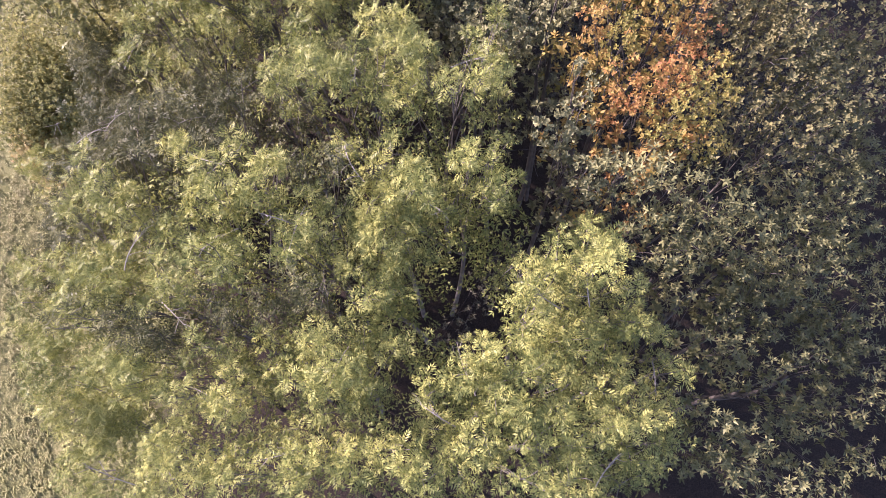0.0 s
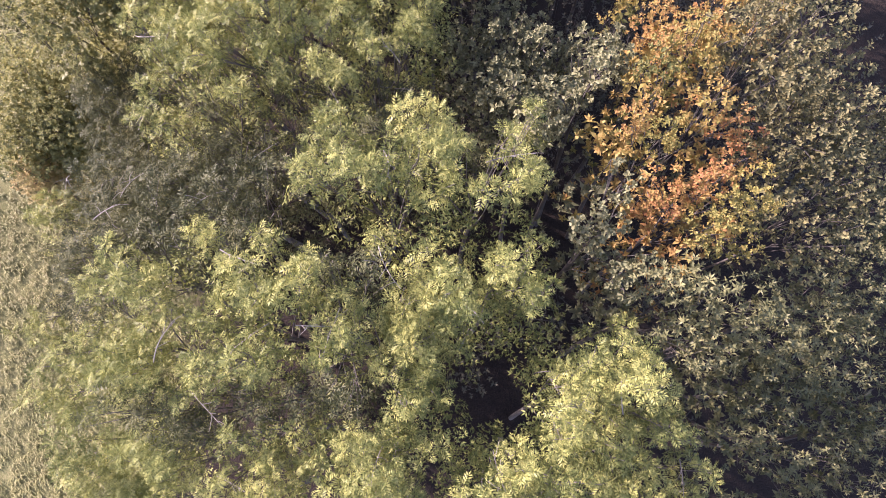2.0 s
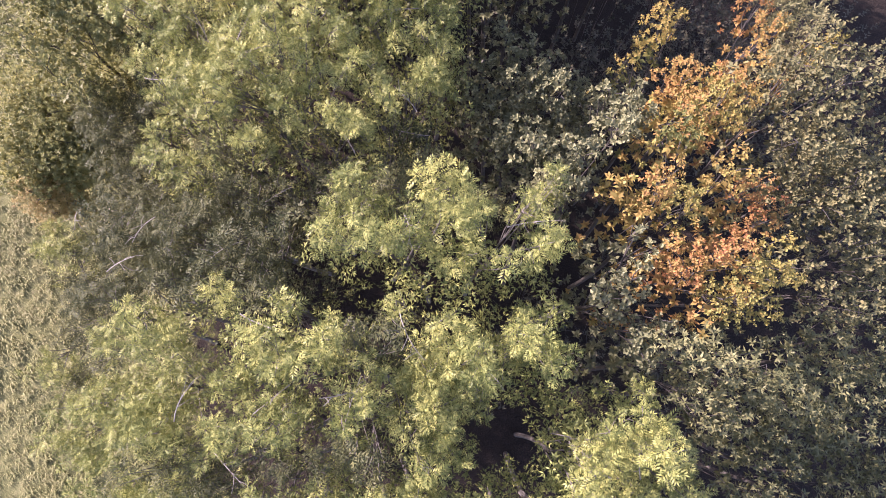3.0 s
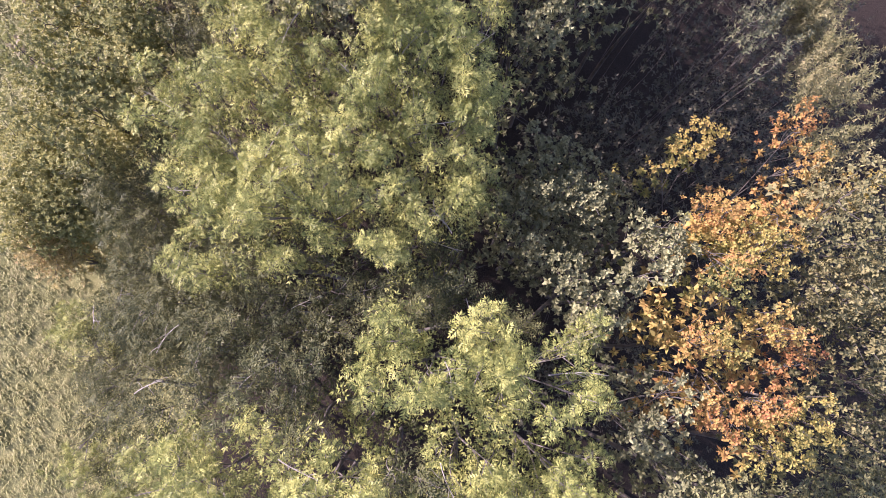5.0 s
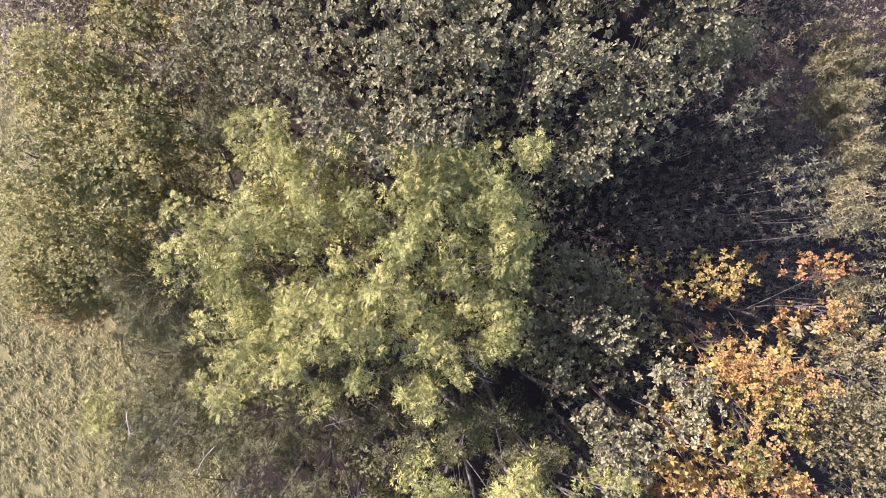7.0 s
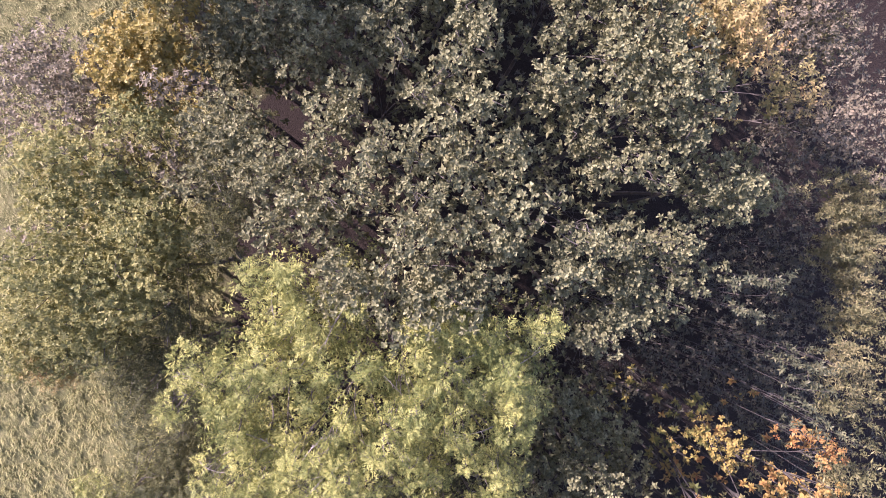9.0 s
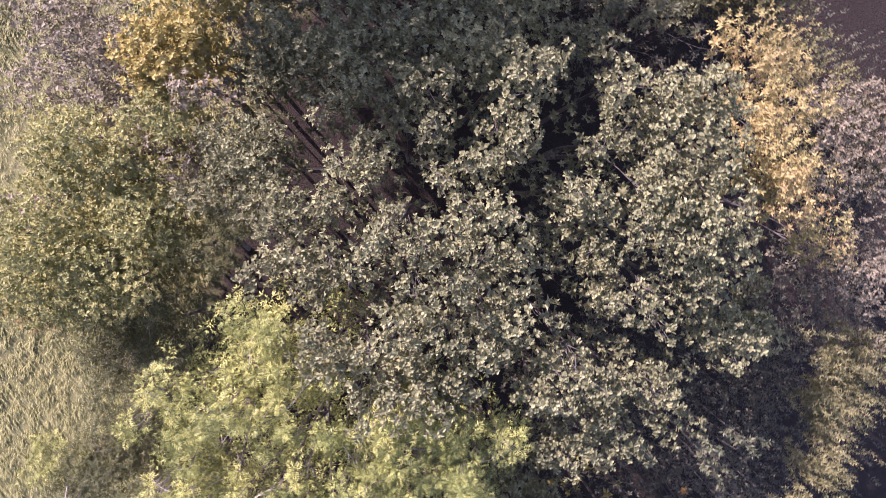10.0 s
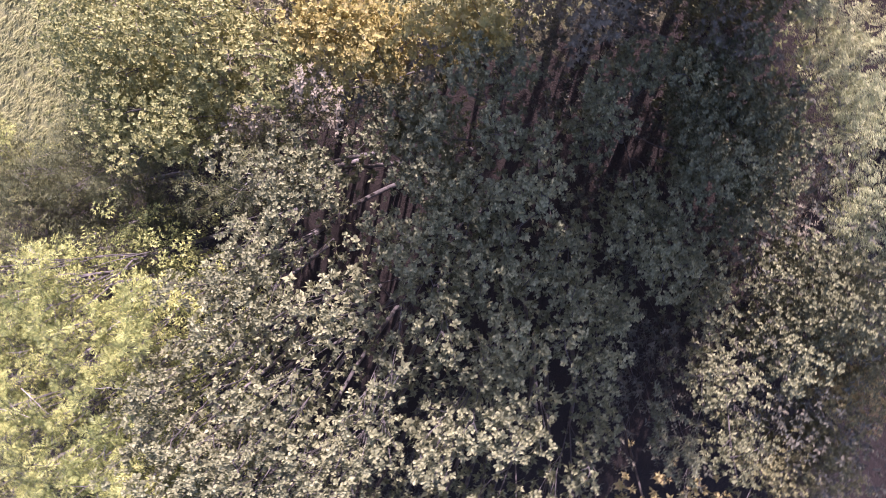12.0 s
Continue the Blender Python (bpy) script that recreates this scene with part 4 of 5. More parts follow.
tree("willow_tree", "sallow", "grey-green willow with rounded leaves in dense rosettes", "tree", [(-0.49, 9.12, 6.4, 0.16), (-0.33, 8.6, 6.6, 0.22), (-0.44, 8.21, 6.3, 0.22), (-0.24, 8.3, 6.4, 0.23), (0.03, 8.62, 6.8, 0.25), (0.49, 8.62, 6.4, 0.28), (0.71, 8.79, 6.4, 0.24), (0.94, 8.65, 6.3, 0.19), (0.51, 8.16, 6.2, 0.29), (0.24, 7.96, 6.2, 0.28), (0.03, 7.57, 6.0, 0.21), (0.28, 7.55, 6.1, 0.23), (0.55, 7.83, 6.2, 0.25), (1.14, 8.39, 6.2, 0.28), (1.12, 8.78, 6.2, 0.25), (0.89, 7.99, 6.3, 0.2), (-0.25, 8.83, 6.7, 0.18)], "trees of the hedge", 246)
tree("yellow_shrub", "golden", "slender shrub with straw-yellow and orange autumn leaves", "shrub", [(1.15, 13.28, 4.7, 0.31), (1.5, 13.08, 4.6, 0.32), (1.4, 12.63, 4.9, 0.3), (1.48, 12.27, 5.3, 0.29), (1.62, 11.99, 5.4, 0.33), (1.63, 11.64, 5.6, 0.32), (1.88, 11.52, 5.7, 0.33), (1.97, 11.19, 5.7, 0.33), (3.12, 11.21, 4.8, 0.3), (3.31, 10.87, 4.8, 0.28), (2.07, 13.09, 4.5, 0.27), (1.81, 12.4, 5.3, 0.26), (2.69, 14.15, 2.9, 0.29), (1.65, 11.38, 5.7, 0.23)], "shrubs of the hedge", 247)
tree("brown_shrub", "spindle", "brownish thin-leaved shrub turning for autumn", "shrub", [(3.67, 12.07, 4.0, 0.47), (4.32, 11.32, 4.2, 0.48), (2.05, 15.21, 2.4, 0.48), (1.94, 14.93, 2.5, 0.36), (2.59, 15.25, 2.4, 0.42), (4.42, 10.79, 4.5, 0.47), (4.04, 10.58, 4.6, 0.4), (2.49, 12.46, 5.1, 0.32), (4.83, 10.27, 4.6, 0.42)], "shrubs of the hedge", 248)
tree("tall_weed_clump", "goldenrod", "tall straw-yellow weeds with dry seed heads", "weeds", [(4.74, 9.62, 4.2, 0.37), (4.54, 8.91, 4.3, 0.4), (4.85, 8.42, 4.3, 0.37), (4.55, 7.85, 4.6, 0.37), (4.48, 7.27, 5.0, 0.34)], "weeds", 249)
tree("tall_weed_clump", "goldenrod", "tall straw-yellow weeds with dry seed heads", "weeds", [(4.37, 9.57, 4.5, 0.43), (4.84, 9.61, 4.4, 0.51), (4.97, 9.07, 4.5, 0.46), (4.37, 8.94, 4.6, 0.38), (4.61, 8.61, 4.6, 0.46), (4.65, 7.96, 4.9, 0.43), (3.9, 7.33, 5.5, 0.38), (3.76, 6.84, 5.9, 0.36), (3.41, 6.28, 6.1, 0.25), (3.41, 5.89, 6.1, 0.25), (3.64, 6.29, 6.0, 0.3), (3.42, 5.44, 6.2, 0.29)], "weeds", 250)
tree("willow_sapling", "whip", "slender upright willow saplings with small dark leaves", "sapling", [(1.67, 8.08, 6.4, 0.16), (2.28, 8.21, 6.2, 0.16), (2.57, 7.42, 6.5, 0.17), (2.43, 7.56, 6.5, 0.13), (2.5, 6.94, 6.7, 0.14), (2.28, 7.26, 6.6, 0.13), (1.52, 8.23, 6.6, 0.11), (2.24, 8.4, 6.3, 0.11), (1.95, 7.98, 6.1, 0.14)], "saplings", 251)
tree("willow_sapling", "whip", "slender upright willow saplings with small dark leaves", "sapling", [(2.52, 7.43, 6.5, 0.14), (2.73, 7.56, 6.6, 0.12), (2.4, 7.04, 6.7, 0.12), (2.49, 6.74, 6.7, 0.11)], "saplings", 252)
# dark-leaved filler, added to make the gaps between crowns read as shade
tree("gap_filler_thicket", "scrub", "thin thicket of small leaves, coloured dark to fill shaded gaps", "thicket", [(1.16, 7.24, 3.4, 0.44), (1.75, 7.1, 3.8, 0.43), (2.25, 6.99, 4.1, 0.39), (2.86, 7.0, 4.1, 0.44), (3.75, 7.24, 3.8, 0.48), (1.7, 6.44, 3.2, 0.49), (2.27, 6.33, 3.6, 0.44), (2.83, 6.41, 4.0, 0.37), (3.47, 6.41, 4.1, 0.45), (4.07, 6.61, 4.0, 0.41), (1.07, 6.63, 3.2, 0.35), (4.35, 6.17, 4.1, 0.41), (0.72, 7.15, 3.4, 0.28)], "low thickets", 253, full=0.5)
tree("gap_filler_thicket", "scrub", "thin thicket of small leaves, coloured dark to fill shaded gaps", "thicket", [(-0.64, 10.82, 3.9, 0.34), (-0.57, 9.89, 3.6, 0.31), (0.05, 9.41, 4.2, 0.3), (-0.38, 9.05, 4.3, 0.28), (0.99, 8.84, 4.0, 0.32), (2.67, 8.69, 3.9, 0.39), (4.14, 8.56, 2.9, 0.46), (4.69, 9.31, 2.8, 0.43), (3.57, 7.88, 3.6, 0.43), (4.78, 7.94, 3.0, 0.47), (2.95, 7.24, 4.2, 0.4), (4.0, 7.11, 3.8, 0.44), (2.1, 6.33, 3.6, 0.43), (2.39, 6.8, 4.4, 0.39), (1.48, 5.99, 3.5, 0.41), (0.03, 7.48, 3.7, 0.26)], "low thickets", 254, full=0.7)
tree("field_maple", "maple", "field maple with bright yellow autumn leaves", "tree", [(-5.91, 10.88, 4.3, 0.28), (-6.19, 10.57, 4.4, 0.25), (-5.94, 11.22, 4.2, 0.26), (-5.94, 11.65, 4.1, 0.24), (-5.63, 11.89, 4.0, 0.22), (-5.73, 12.13, 4.0, 0.28), (-5.51, 12.24, 4.1, 0.18), (-5.72, 10.88, 4.3, 0.19), (-5.63, 11.34, 4.0, 0.2), (-6.3, 10.23, 4.4, 0.23)], "trees of the hedge", 255)
tree("willow_tree", "sallow", "grey-green willow with rounded leaves in dense rosettes", "tree", [(-5.31, 11.87, 3.9, 0.35), (-5.05, 12.3, 4.1, 0.31), (-4.42, 12.02, 4.2, 0.33), (-4.16, 12.4, 4.0, 0.29), (-4.63, 11.26, 4.2, 0.31), (-3.86, 11.61, 4.7, 0.31), (-3.74, 12.02, 4.6, 0.29), (-3.62, 12.36, 4.4, 0.27), (-2.95, 12.39, 4.2, 0.31), (-2.82, 12.7, 4.0, 0.2), (-4.14, 11.21, 4.6, 0.27), (-3.25, 11.79, 4.8, 0.26)], "trees of the hedge", 256)
tree("willow_tree", "sallow", "grey-green willow with rounded leaves in dense rosettes", "tree", [(-2.77, 12.05, 4.7, 0.3), (-2.36, 12.4, 4.3, 0.32), (-2.13, 12.68, 4.2, 0.29), (-1.95, 12.98, 4.2, 0.23), (-1.97, 12.25, 4.9, 0.27), (-1.65, 12.72, 4.2, 0.26), (-1.39, 12.45, 4.6, 0.29)], "trees of the hedge", 257)
tree("willow_tree", "sallow", "grey-green willow with rounded leaves in dense rosettes", "tree", [(-2.79, 13.18, 3.7, 0.31), (-2.54, 13.49, 3.5, 0.32), (-2.38, 13.85, 3.2, 0.33), (-2.15, 13.52, 3.7, 0.34), (-1.68, 14.11, 2.7, 0.37), (-1.2, 14.09, 2.8, 0.32), (-3.12, 13.45, 3.0, 0.33), (-2.89, 13.82, 3.1, 0.33), (-3.29, 14.34, 2.5, 0.36), (-4.29, 13.31, 3.2, 0.35), (-4.02, 12.98, 3.2, 0.32), (-4.64, 13.3, 3.5, 0.31), (-4.77, 13.82, 3.1, 0.35)], "trees of the hedge", 258)
tree("willow_tree", "sallow", "grey-green willow with rounded leaves in dense rosettes", "tree", [(-3.96, 14.44, 2.5, 0.42), (-3.95, 14.97, 2.0, 0.41), (-4.49, 14.33, 2.9, 0.37), (-3.3, 14.99, 1.9, 0.46), (-2.67, 15.2, 1.9, 0.43), (-2.27, 14.98, 2.2, 0.33), (-3.32, 15.51, 1.9, 0.4), (-1.41, 15.6, 1.7, 0.36), (-0.79, 15.19, 2.2, 0.41), (-0.45, 14.84, 2.5, 0.4), (-0.3, 14.23, 3.1, 0.38), (0.05, 15.11, 2.2, 0.36), (-0.34, 13.76, 3.4, 0.31), (0.61, 14.22, 3.2, 0.3), (0.48, 13.87, 3.8, 0.28), (-1.34, 14.98, 2.2, 0.34)], "trees of the hedge", 259)
tree("brown_shrub", "spindle", "brownish thin-leaved shrub turning for autumn", "shrub", [(-5.32, 13.31, 3.8, 0.3), (-5.37, 13.56, 3.8, 0.27), (-4.89, 14.95, 2.5, 0.39), (-4.54, 15.27, 2.1, 0.36), (-3.07, 15.25, 2.0, 0.22), (-2.58, 15.97, 1.5, 0.4), (-2.0, 15.48, 1.9, 0.35)], "shrubs of the hedge", 260)
tree("mixed_shrub", "hazel", "olive and straw-coloured shrub with small dull leaves", "shrub", [(-0.56, 16.12, 1.6, 0.44), (-0.71, 16.48, 1.5, 0.37), (0.08, 16.11, 1.7, 0.37), (-0.24, 15.85, 1.7, 0.3), (1.43, 15.2, 2.3, 0.45), (1.66, 14.77, 2.5, 0.42), (1.8, 15.38, 2.4, 0.44), (0.9, 14.19, 3.4, 0.28)], "shrubs of the hedge", 261)
tree("yellow_shrub", "golden", "slender shrub with straw-yellow and orange autumn leaves", "shrub", [(0.62, 15.91, 2.0, 0.39), (1.11, 16.1, 2.1, 0.4), (0.65, 15.6, 2.1, 0.3), (0.48, 16.21, 1.9, 0.3)], "shrubs of the hedge", 262)
tree("willow_sapling", "whip", "slender upright willow saplings with small dark leaves", "sapling", [(-0.51, 13.14, 4.3, 0.2), (-0.09, 13.29, 4.2, 0.24), (-0.71, 12.99, 4.3, 0.18), (0.34, 13.35, 4.2, 0.25), (-0.22, 12.99, 4.6, 0.2)], "saplings", 263)
tree("larch_tree", "larch", "tall pale green feathery conifer beyond the hedge", "tree", [(-4.77, 16.1, 2.2, 0.35), (-4.52, 16.44, 2.2, 0.43), (-4.21, 16.1, 2.2, 0.35), (-4.01, 16.51, 2.2, 0.43), (-3.65, 16.29, 2.2, 0.39), (-3.37, 16.51, 2.2, 0.36), (-3.13, 16.3, 2.3, 0.32), (-2.42, 16.41, 2.2, 0.36), (-1.89, 16.3, 2.2, 0.41), (-1.48, 16.35, 2.3, 0.33)], "trees of the hedge", 264)
# more dark filler low down, added to hide sunlit ground in the gaps
tree("gap_filler_thicket", "scrub", "thin thicket of small leaves, coloured dark to fill shaded gaps", "thicket", [(-5.21, 12.93, 1.7, 0.42), (-4.5, 12.42, 1.7, 0.38), (-3.19, 13.0, 1.7, 0.39), (-5.28, 13.76, 1.7, 0.42), (-3.61, 14.08, 1.7, 0.42), (-5.62, 12.69, 1.7, 0.38), (-4.28, 13.8, 1.7, 0.42), (-2.81, 12.66, 1.7, 0.39), (-1.77, 13.06, 1.7, 0.38), (-0.55, 13.18, 1.7, 0.42), (-0.07, 13.62, 1.7, 0.43), (-4.41, 12.75, 1.7, 0.36), (-6.0, 12.26, 1.7, 0.37)], "low thickets", 265)
tree("gap_filler_thicket", "scrub", "thin thicket of small leaves, coloured dark to fill shaded gaps", "thicket", [(0.08, 1.53, 1.4, 0.47), (2.47, 2.75, 1.4, 0.5), (2.34, 7.12, 1.3, 0.57), (2.54, 8.48, 1.3, 0.56), (0.6, 2.34, 1.4, 0.44), (-0.88, 5.01, 1.4, 0.45), (2.98, 3.83, 1.4, 0.45), (1.43, 2.54, 1.4, 0.44), (3.59, 1.73, 1.4, 0.4), (3.66, 0.58, 1.4, 0.46), (3.59, 6.97, 1.4, 0.51), (3.8, 7.91, 1.4, 0.48)], "low thickets", 266)
tree("gap_filler_thicket", "scrub", "thin thicket of small leaves, coloured dark to fill shaded gaps", "thicket", [(1.49, 3.24, 1.4, 0.5), (3.17, 3.03, 1.4, 0.52), (2.61, 4.13, 1.4, 0.48), (1.04, 2.81, 1.4, 0.47), (2.16, 1.94, 1.4, 0.49), (3.28, 2.16, 1.4, 0.53), (2.96, 7.72, 1.3, 0.61), (1.82, 7.93, 1.4, 0.5), (0.56, 9.49, 1.4, 0.43), (0.78, 10.66, 1.4, 0.45), (0.1, 9.94, 1.4, 0.36)], "low thickets", 267)
tree("rowan_tree", "dull_rowan", "rowan tree with dull grey-green feathered leaves darkened as in shade, and bare stems", "tree", [(-6.27, 6.11, 3.6, 0.42), (-5.76, 6.03, 3.6, 0.41), (-5.91, 5.43, 3.6, 0.41), (-5.49, 5.52, 3.6, 0.41), (-5.38, 4.92, 3.6, 0.4), (-5.75, 4.75, 3.6, 0.41), (-5.9, 4.24, 3.6, 0.4), (-5.36, 4.33, 3.6, 0.39), (-5.62, 6.55, 3.6, 0.39), (-5.17, 6.04, 3.6, 0.34), (-6.09, 5.77, 3.6, 0.36), (-5.55, 7.07, 3.6, 0.39), (-5.49, 7.69, 3.6, 0.39), (-5.59, 3.74, 3.6, 0.4)], "trees of the hedge", 268)
tree("field_edge_shrub", "alder", "light green round-leaved shrub at the edge of the meadow", "shrub", [(-8.26, 6.33, 2.3, 0.61), (-7.51, 6.44, 2.4, 0.54), (-7.16, 7.14, 2.4, 0.53), (-6.7, 7.54, 2.4, 0.48), (-7.93, 7.22, 2.3, 0.6), (-8.43, 5.84, 2.4, 0.51), (-7.67, 5.85, 2.4, 0.43), (-8.59, 7.2, 2.3, 0.57), (-7.0, 8.03, 2.4, 0.54)], "shrubs of the hedge", 269)
tree("brown_shrub", "spindle", "brownish thin-leaved shrub turning for autumn", "shrub", [(3.28, 13.25, 3.6, 0.44), (3.93, 13.29, 3.6, 0.53), (4.47, 13.05, 3.6, 0.54), (3.87, 12.76, 3.6, 0.45), (4.72, 12.39, 3.6, 0.49), (4.36, 13.46, 3.6, 0.49)], "shrubs of the hedge", 270)
tree("gap_filler_thicket", "scrub", "thin thicket of small leaves, coloured dark to fill shaded gaps", "thicket", [(-2.0, 17.42, 1.1, 0.53), (-1.26, 17.19, 1.1, 0.53), (-0.53, 16.9, 1.1, 0.54), (0.27, 16.66, 1.1, 0.55), (1.04, 16.29, 1.1, 0.55), (1.92, 16.04, 1.0, 0.57), (2.8, 15.7, 1.0, 0.58), (3.83, 15.31, 1.0, 0.61), (4.93, 14.95, 1.0, 0.64)], "low thickets", 271)
tree("mixed_shrub", "hazel", "olive and straw-coloured shrub with small dull leaves", "shrub", [(-0.11, 16.64, 2.2, 0.51), (0.14, 16.09, 2.2, 0.46), (0.74, 16.13, 2.2, 0.51), (1.18, 15.6, 2.2, 0.47), (1.87, 15.44, 2.2, 0.48), (1.96, 14.88, 2.2, 0.45), (2.69, 14.85, 2.2, 0.49)], "shrubs of the hedge", 272)
tree("mixed_shrub", "hazel", "olive and straw-coloured shrub with small dull leaves", "shrub", [(3.58, 13.52, 3.1, 0.47), (4.28, 13.16, 3.1, 0.48), (4.84, 12.59, 3.1, 0.5), (3.02, 13.98, 3.1, 0.43)], "shrubs of the hedge", 273)
tree("rowan_tree", "dull_rowan", "rowan tree with dull grey-green feathered leaves darkened as in shade, and bare stems", "tree", [(-6.08, 3.22, 3.3, 0.26), (-5.76, 3.64, 2.9, 0.3), (-4.5, 3.14, 3.3, 0.29), (-3.64, 3.85, 3.3, 0.26), (-5.9, 4.62, 2.7, 0.31), (-6.08, 5.47, 2.6, 0.31), (-5.56, 9.16, 2.9, 0.35), (-5.25, 8.33, 3.1, 0.3), (-5.76, 7.72, 2.7, 0.28)], "trees of the hedge", 110)
tree("willow_tree", "sallow", "grey-green willow with rounded leaves in dense rosettes", "tree", [(-3.86, 14.41, 2.7, 0.38), (-3.95, 14.92, 2.7, 0.38), (-3.55, 15.24, 2.6, 0.38), (-3.79, 15.52, 2.5, 0.34), (-3.24, 14.71, 2.8, 0.38), (-2.86, 15.2, 2.6, 0.35), (-3.1, 14.32, 2.8, 0.39), (-2.41, 15.06, 2.6, 0.31), (-3.19, 15.43, 2.5, 0.31), (-2.37, 14.59, 2.7, 0.39), (-4.51, 15.19, 2.3, 0.39), (-4.6, 14.6, 2.4, 0.39)], "trees of the hedge", 135)
tree("willow_tree", "sallow", "grey-green willow with rounded leaves in dense rosettes", "tree", [(-0.97, 15.82, 3, 0.38), (-0.59, 15.63, 3, 0.3), (-1.21, 16.17, 3, 0.29), (-0.76, 16.05, 3, 0.3), (-0.87, 15.56, 2.6, 0.4), (-0.31, 15.08, 2.9, 0.4), (-1.54, 15.58, 2.6, 0.39)], "trees of the hedge", 138)
tree("field_edge_shrub", "alder", "light green round-leaved shrub at the edge of the meadow", "shrub", [(-8.04, 6.29, 2.6, 0.49), (-7.91, 5.91, 2, 0.42), (-8.73, 5.9, 2, 0.41), (-7.5, 6.48, 3, 0.43), (-8.1, 6.86, 3, 0.43), (-7.36, 6.3, 2.6, 0.44)], "shrubs of the hedge", 146)
tree("yellow_shrub", "golden", "slender shrub with straw-yellow and orange autumn leaves", "shrub", [(-8.8, 5.46, 1.4, 0.38), (-8.45, 5.25, 1.4, 0.33), (-8.41, 5.6, 1.6, 0.32)], "shrubs of the hedge", 147)
# low dark filler in rows, standing in for shade below the crowns
tree("low_gap_filler", "scrub", "low filler thicket of small leaves, coloured dark for shaded gaps", "thicket", [(-1, 12.47, 3.4, 0.4), (-0.34, 12.72, 3.4, 0.36), (-0.04, 14.33, 2.8, 0.41), (-0.46, 14.98, 2.6, 0.41), (-0.35, 14.09, 2.4, 0.43), (-0.85, 13.29, 2.8, 0.42), (0.68, 14.38, 3, 0.37), (0.79, 14.81, 3.2, 0.35), (1, 13.24, 3.4, 0.37)], "low thickets", 154, full=0.7)
tree("low_gap_filler", "scrub", "low filler thicket of small leaves, coloured dark for shaded gaps", "thicket", [(3.23, 9.58, 2.4, 0.51), (4.25, 9.75, 2.4, 0.52), (5.19, 10.28, 2.5, 0.51), (3.54, 8.91, 2.4, 0.52), (4.32, 8.9, 2.4, 0.52), (5.59, 9.1, 2.3, 0.53), (3.45, 7.98, 2.5, 0.51), (4.6, 8.09, 2.6, 0.51), (5.2, 8.34, 2.6, 0.51), (4.1, 7.17, 2.2, 0.53), (4.59, 7.15, 2.4, 0.53), (5.9, 7.22, 2.3, 0.53), (3.97, 6.12, 2.8, 0.51), (5.1, 6.05, 2.1, 0.55), (6.03, 6.16, 2.2, 0.54)], "low thickets", 161, full=0.7)
tree("low_gap_filler", "scrub", "low filler thicket of small leaves, coloured dark for shaded gaps", "thicket", [(0.96, 8.01, 2.6, 0.51), (1.93, 8.12, 2.6, 0.51), (3.12, 8.3, 2.4, 0.52), (4.14, 8.2, 2.2, 0.54), (4.86, 8.52, 2.6, 0.52), (6.13, 8.48, 2.5, 0.53), (0.89, 7.1, 2.6, 0.51), (2.07, 7.43, 2.5, 0.51), (2.77, 7.08, 2.6, 0.51), (4.23, 7.4, 2.2, 0.53), (4.66, 7.23, 2.6, 0.51), (6.26, 7.57, 2.2, 0.54), (0.73, 6.22, 2.6, 0.5), (1.77, 6.33, 2.3, 0.52), (3.18, 6.48, 2, 0.54), (4.19, 6.54, 2.3, 0.53), (5.12, 6.36, 2.4, 0.52), (6.08, 6.26, 2.2, 0.53), (0.86, 5.3, 2, 0.53), (1.79, 5.15, 2.4, 0.51), (2.93, 5.27, 2.2, 0.52), (3.82, 5.49, 2.5, 0.51), (5, 5.38, 2.3, 0.52), (5.88, 5.35, 2.3, 0.52)], "low thickets", 162, full=0.7)
tree("low_gap_filler", "scrub", "low filler thicket of small leaves, coloured dark for shaded gaps", "thicket", [(-0.33, 12.68, 2.2, 0.46), (-0.52, 13.63, 2.2, 0.45), (-0.13, 14.15, 2, 0.45), (-0.09, 15.1, 2.2, 0.43), (0.45, 12.51, 2, 0.48), (0.53, 13.32, 2.3, 0.46), (0.61, 14.08, 2.3, 0.45), (0.48, 14.76, 2.4, 0.43), (1.46, 12.18, 2.1, 0.49), (1.6, 13.14, 2, 0.48), (1.69, 14.09, 1.9, 0.47), (1.73, 14.75, 2.2, 0.45)], "low thickets", 164, full=0.7)
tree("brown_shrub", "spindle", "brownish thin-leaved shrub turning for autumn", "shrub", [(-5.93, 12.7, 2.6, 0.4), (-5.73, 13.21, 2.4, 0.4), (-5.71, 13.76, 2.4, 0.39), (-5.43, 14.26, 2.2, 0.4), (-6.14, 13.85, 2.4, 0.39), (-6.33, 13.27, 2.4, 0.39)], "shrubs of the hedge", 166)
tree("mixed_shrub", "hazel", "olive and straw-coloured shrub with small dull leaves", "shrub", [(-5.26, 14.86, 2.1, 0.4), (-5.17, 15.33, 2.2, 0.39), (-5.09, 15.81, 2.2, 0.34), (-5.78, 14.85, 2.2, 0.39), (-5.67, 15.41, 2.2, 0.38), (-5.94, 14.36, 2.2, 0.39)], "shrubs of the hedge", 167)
tree("rowan_tree", "dull_rowan", "rowan tree with dull grey-green feathered leaves darkened as in shade, and bare stems", "tree", [(-5.82, 3.61, 3, 0.5), (-5.34, 4.29, 3, 0.49), (-4.99, 4.8, 2.8, 0.5), (-4.61, 5.5, 2.8, 0.49), (-4.9, 3.9, 3.4, 0.48), (-4.51, 4.71, 3.4, 0.47), (-4.14, 5.5, 3.4, 0.47), (-4.58, 5.93, 2.6, 0.45), (-5.56, 4.86, 2.6, 0.45)], "trees of the hedge", 168)
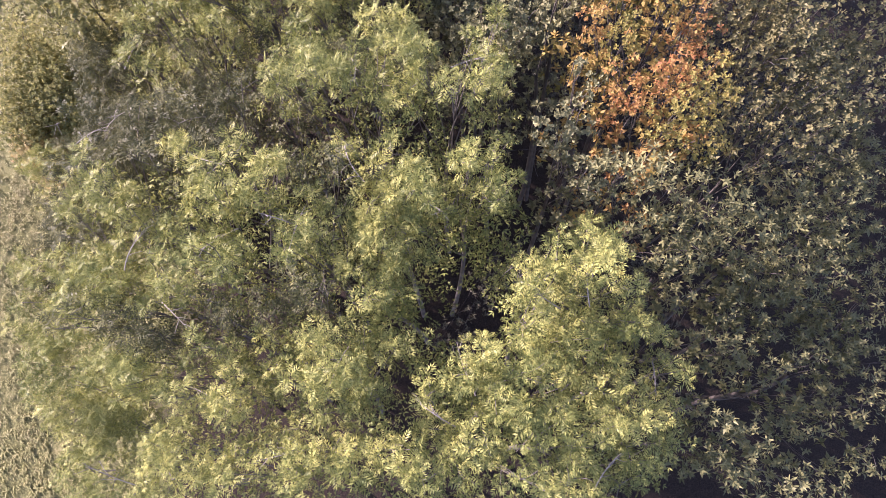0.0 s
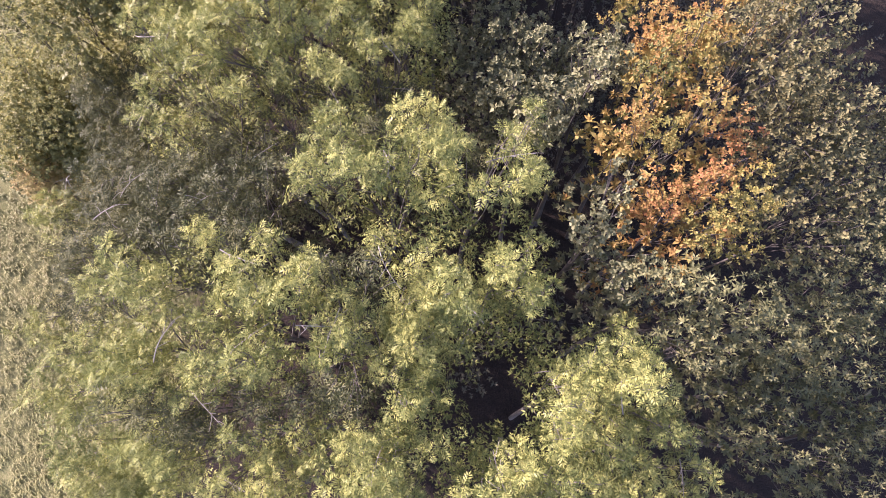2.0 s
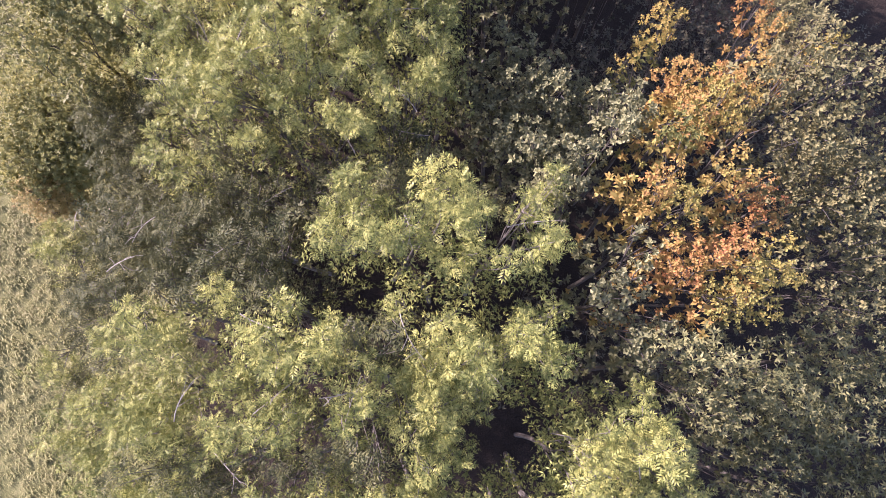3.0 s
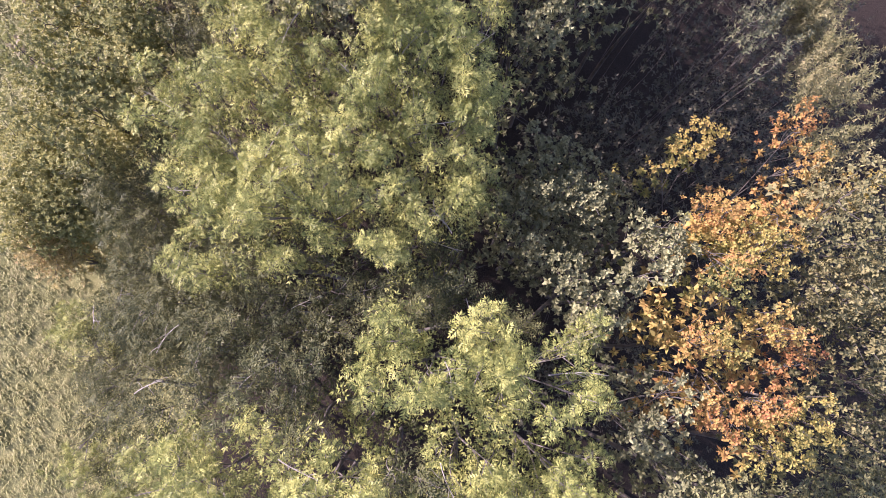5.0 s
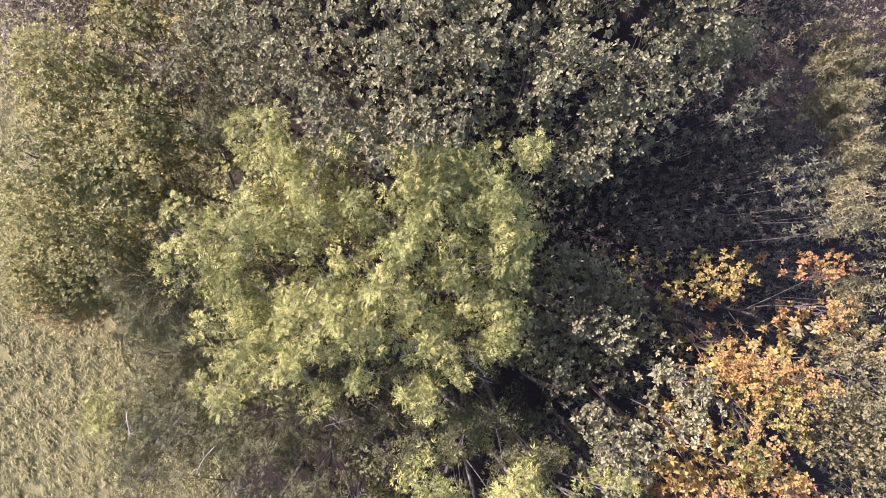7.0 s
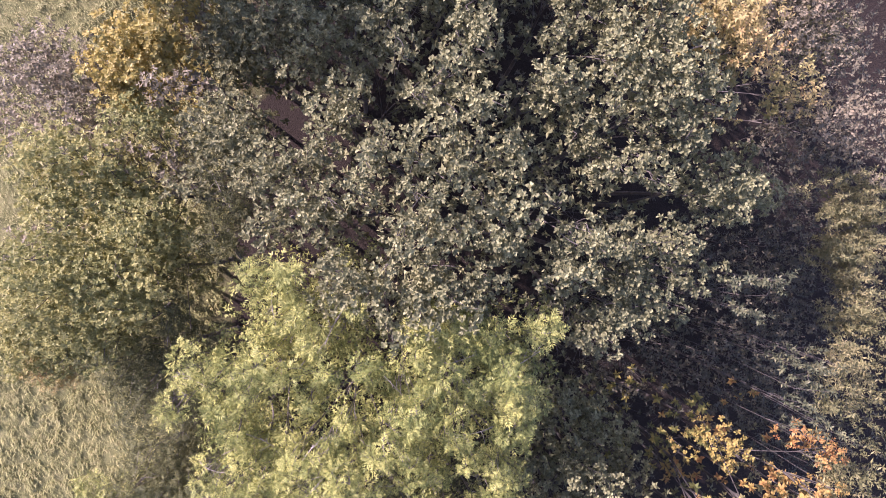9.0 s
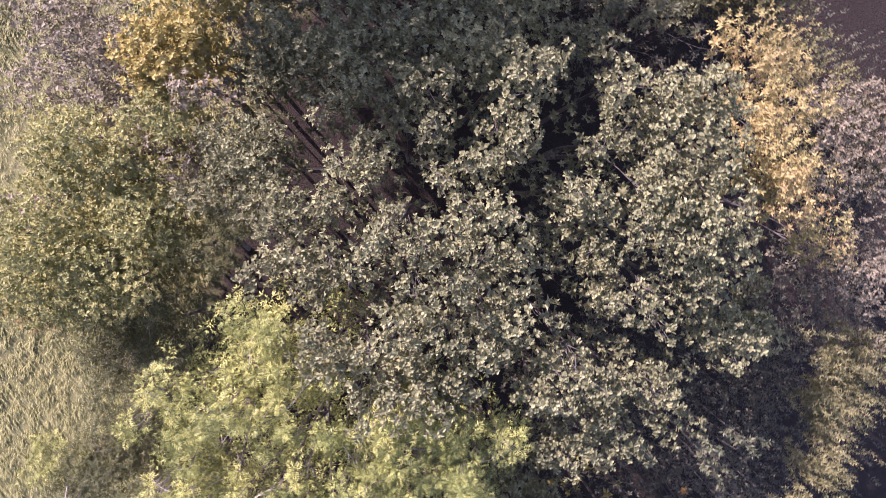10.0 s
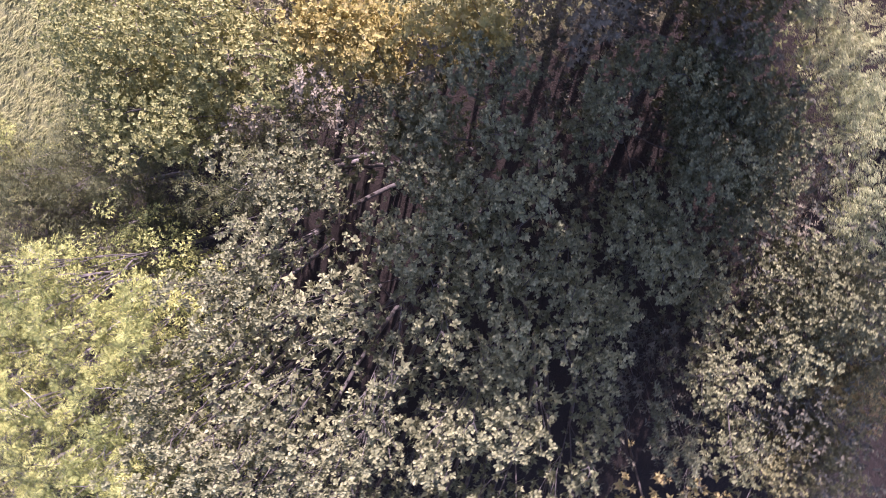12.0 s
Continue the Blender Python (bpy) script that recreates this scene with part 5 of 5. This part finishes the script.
tree("low_gap_filler", "scrub", "low filler thicket of small leaves, coloured dark for shaded gaps", "thicket", [(-1.72, 14.94, 2.4, 0.41), (-1.05, 15.21, 2.4, 0.41), (-0.6, 14.76, 2.4, 0.42), (-1.98, 15.64, 2.4, 0.4), (0.46, 15.08, 2.6, 0.42), (0.03, 15.72, 2.6, 0.4), (1.02, 15.57, 3, 0.4), (1.5, 15.86, 3, 0.4), (0.75, 15.33, 2.8, 0.41), (-2.46, 15.93, 2.2, 0.4), (-1.73, 16.03, 2.4, 0.4), (-3.03, 15.94, 2.2, 0.4), (-3.82, 15.98, 2.2, 0.39), (-0.69, 15.76, 2.2, 0.42)], "low thickets", 170, full=0.7)
tree("low_gap_filler", "scrub", "low filler thicket of small leaves, coloured dark for shaded gaps", "thicket", [(4.45, 12.89, 2.3, 0.57), (5.58, 13.07, 2.1, 0.59), (6.11, 12.99, 2.3, 0.58), (4.52, 11.8, 2.4, 0.57), (5.47, 12.04, 2.5, 0.57), (6.02, 12.02, 2.6, 0.56), (4.64, 10.94, 2.5, 0.57), (5.34, 11.01, 2.5, 0.57), (6.16, 11.31, 2.6, 0.56), (4.67, 10.01, 2.6, 0.56), (5.83, 10.09, 2.3, 0.58), (6.37, 10.26, 2.7, 0.56), (5.16, 9.33, 2.2, 0.59), (5.7, 9.11, 2.4, 0.58), (6.68, 9.41, 2.4, 0.58), (4.91, 8.29, 2.5, 0.57), (5.86, 8.2, 2.5, 0.57), (6.65, 8.32, 2.7, 0.56), (5.04, 7.44, 2.6, 0.57), (6.18, 7.26, 2.4, 0.58)], "low thickets", 171, full=0.7)
tree("low_gap_filler", "scrub", "low filler thicket of small leaves, coloured dark for shaded gaps", "thicket", [(6.95, 7.55, 2.4, 0.58), (5.65, 6.31, 1.9, 0.61), (6.6, 6.19, 2, 0.61), (7.48, 6.45, 2, 0.61), (5.31, 5.3, 2.4, 0.58), (6.52, 5.25, 1.9, 0.61), (7.19, 5.6, 2.4, 0.59), (5.56, 4.59, 2.5, 0.58), (6.36, 4.7, 2.3, 0.59), (7.34, 4.65, 2.1, 0.61)], "low thickets", 172, full=0.7)


# ---- unseen tall willows, added past the hedge's end to throw shade over it ----
def shade_willow(x, y, h, wide, seed):
    boughs = []
    for i in range(22):
        u = (i + 0.5) / 22
        a, reach = i * 2.4, wide * min(1.0, 2.5 * (1.0 - u)) ** 0.6
        boughs.append((x + reach * math.cos(a), y + reach * math.sin(a), h * (0.36 + 0.62 * u), 0.58))
    tree("willow_tree", "unseen_willow", "unseen tall willow added to shade the end of the hedge", "tree", boughs, "trees of the hedge", seed, thick=0.09)


for k, (x, y, h) in enumerate(((-8.2, 13.8, 8.7), (-7.6, 14.9, 8.9), (-7.0, 15.9, 8.7), (-6.7, 16.3, 8.5), (-7.1, 20.6, 8.0))):
    shade_willow(x, y, h, 0.75, 900 + k)
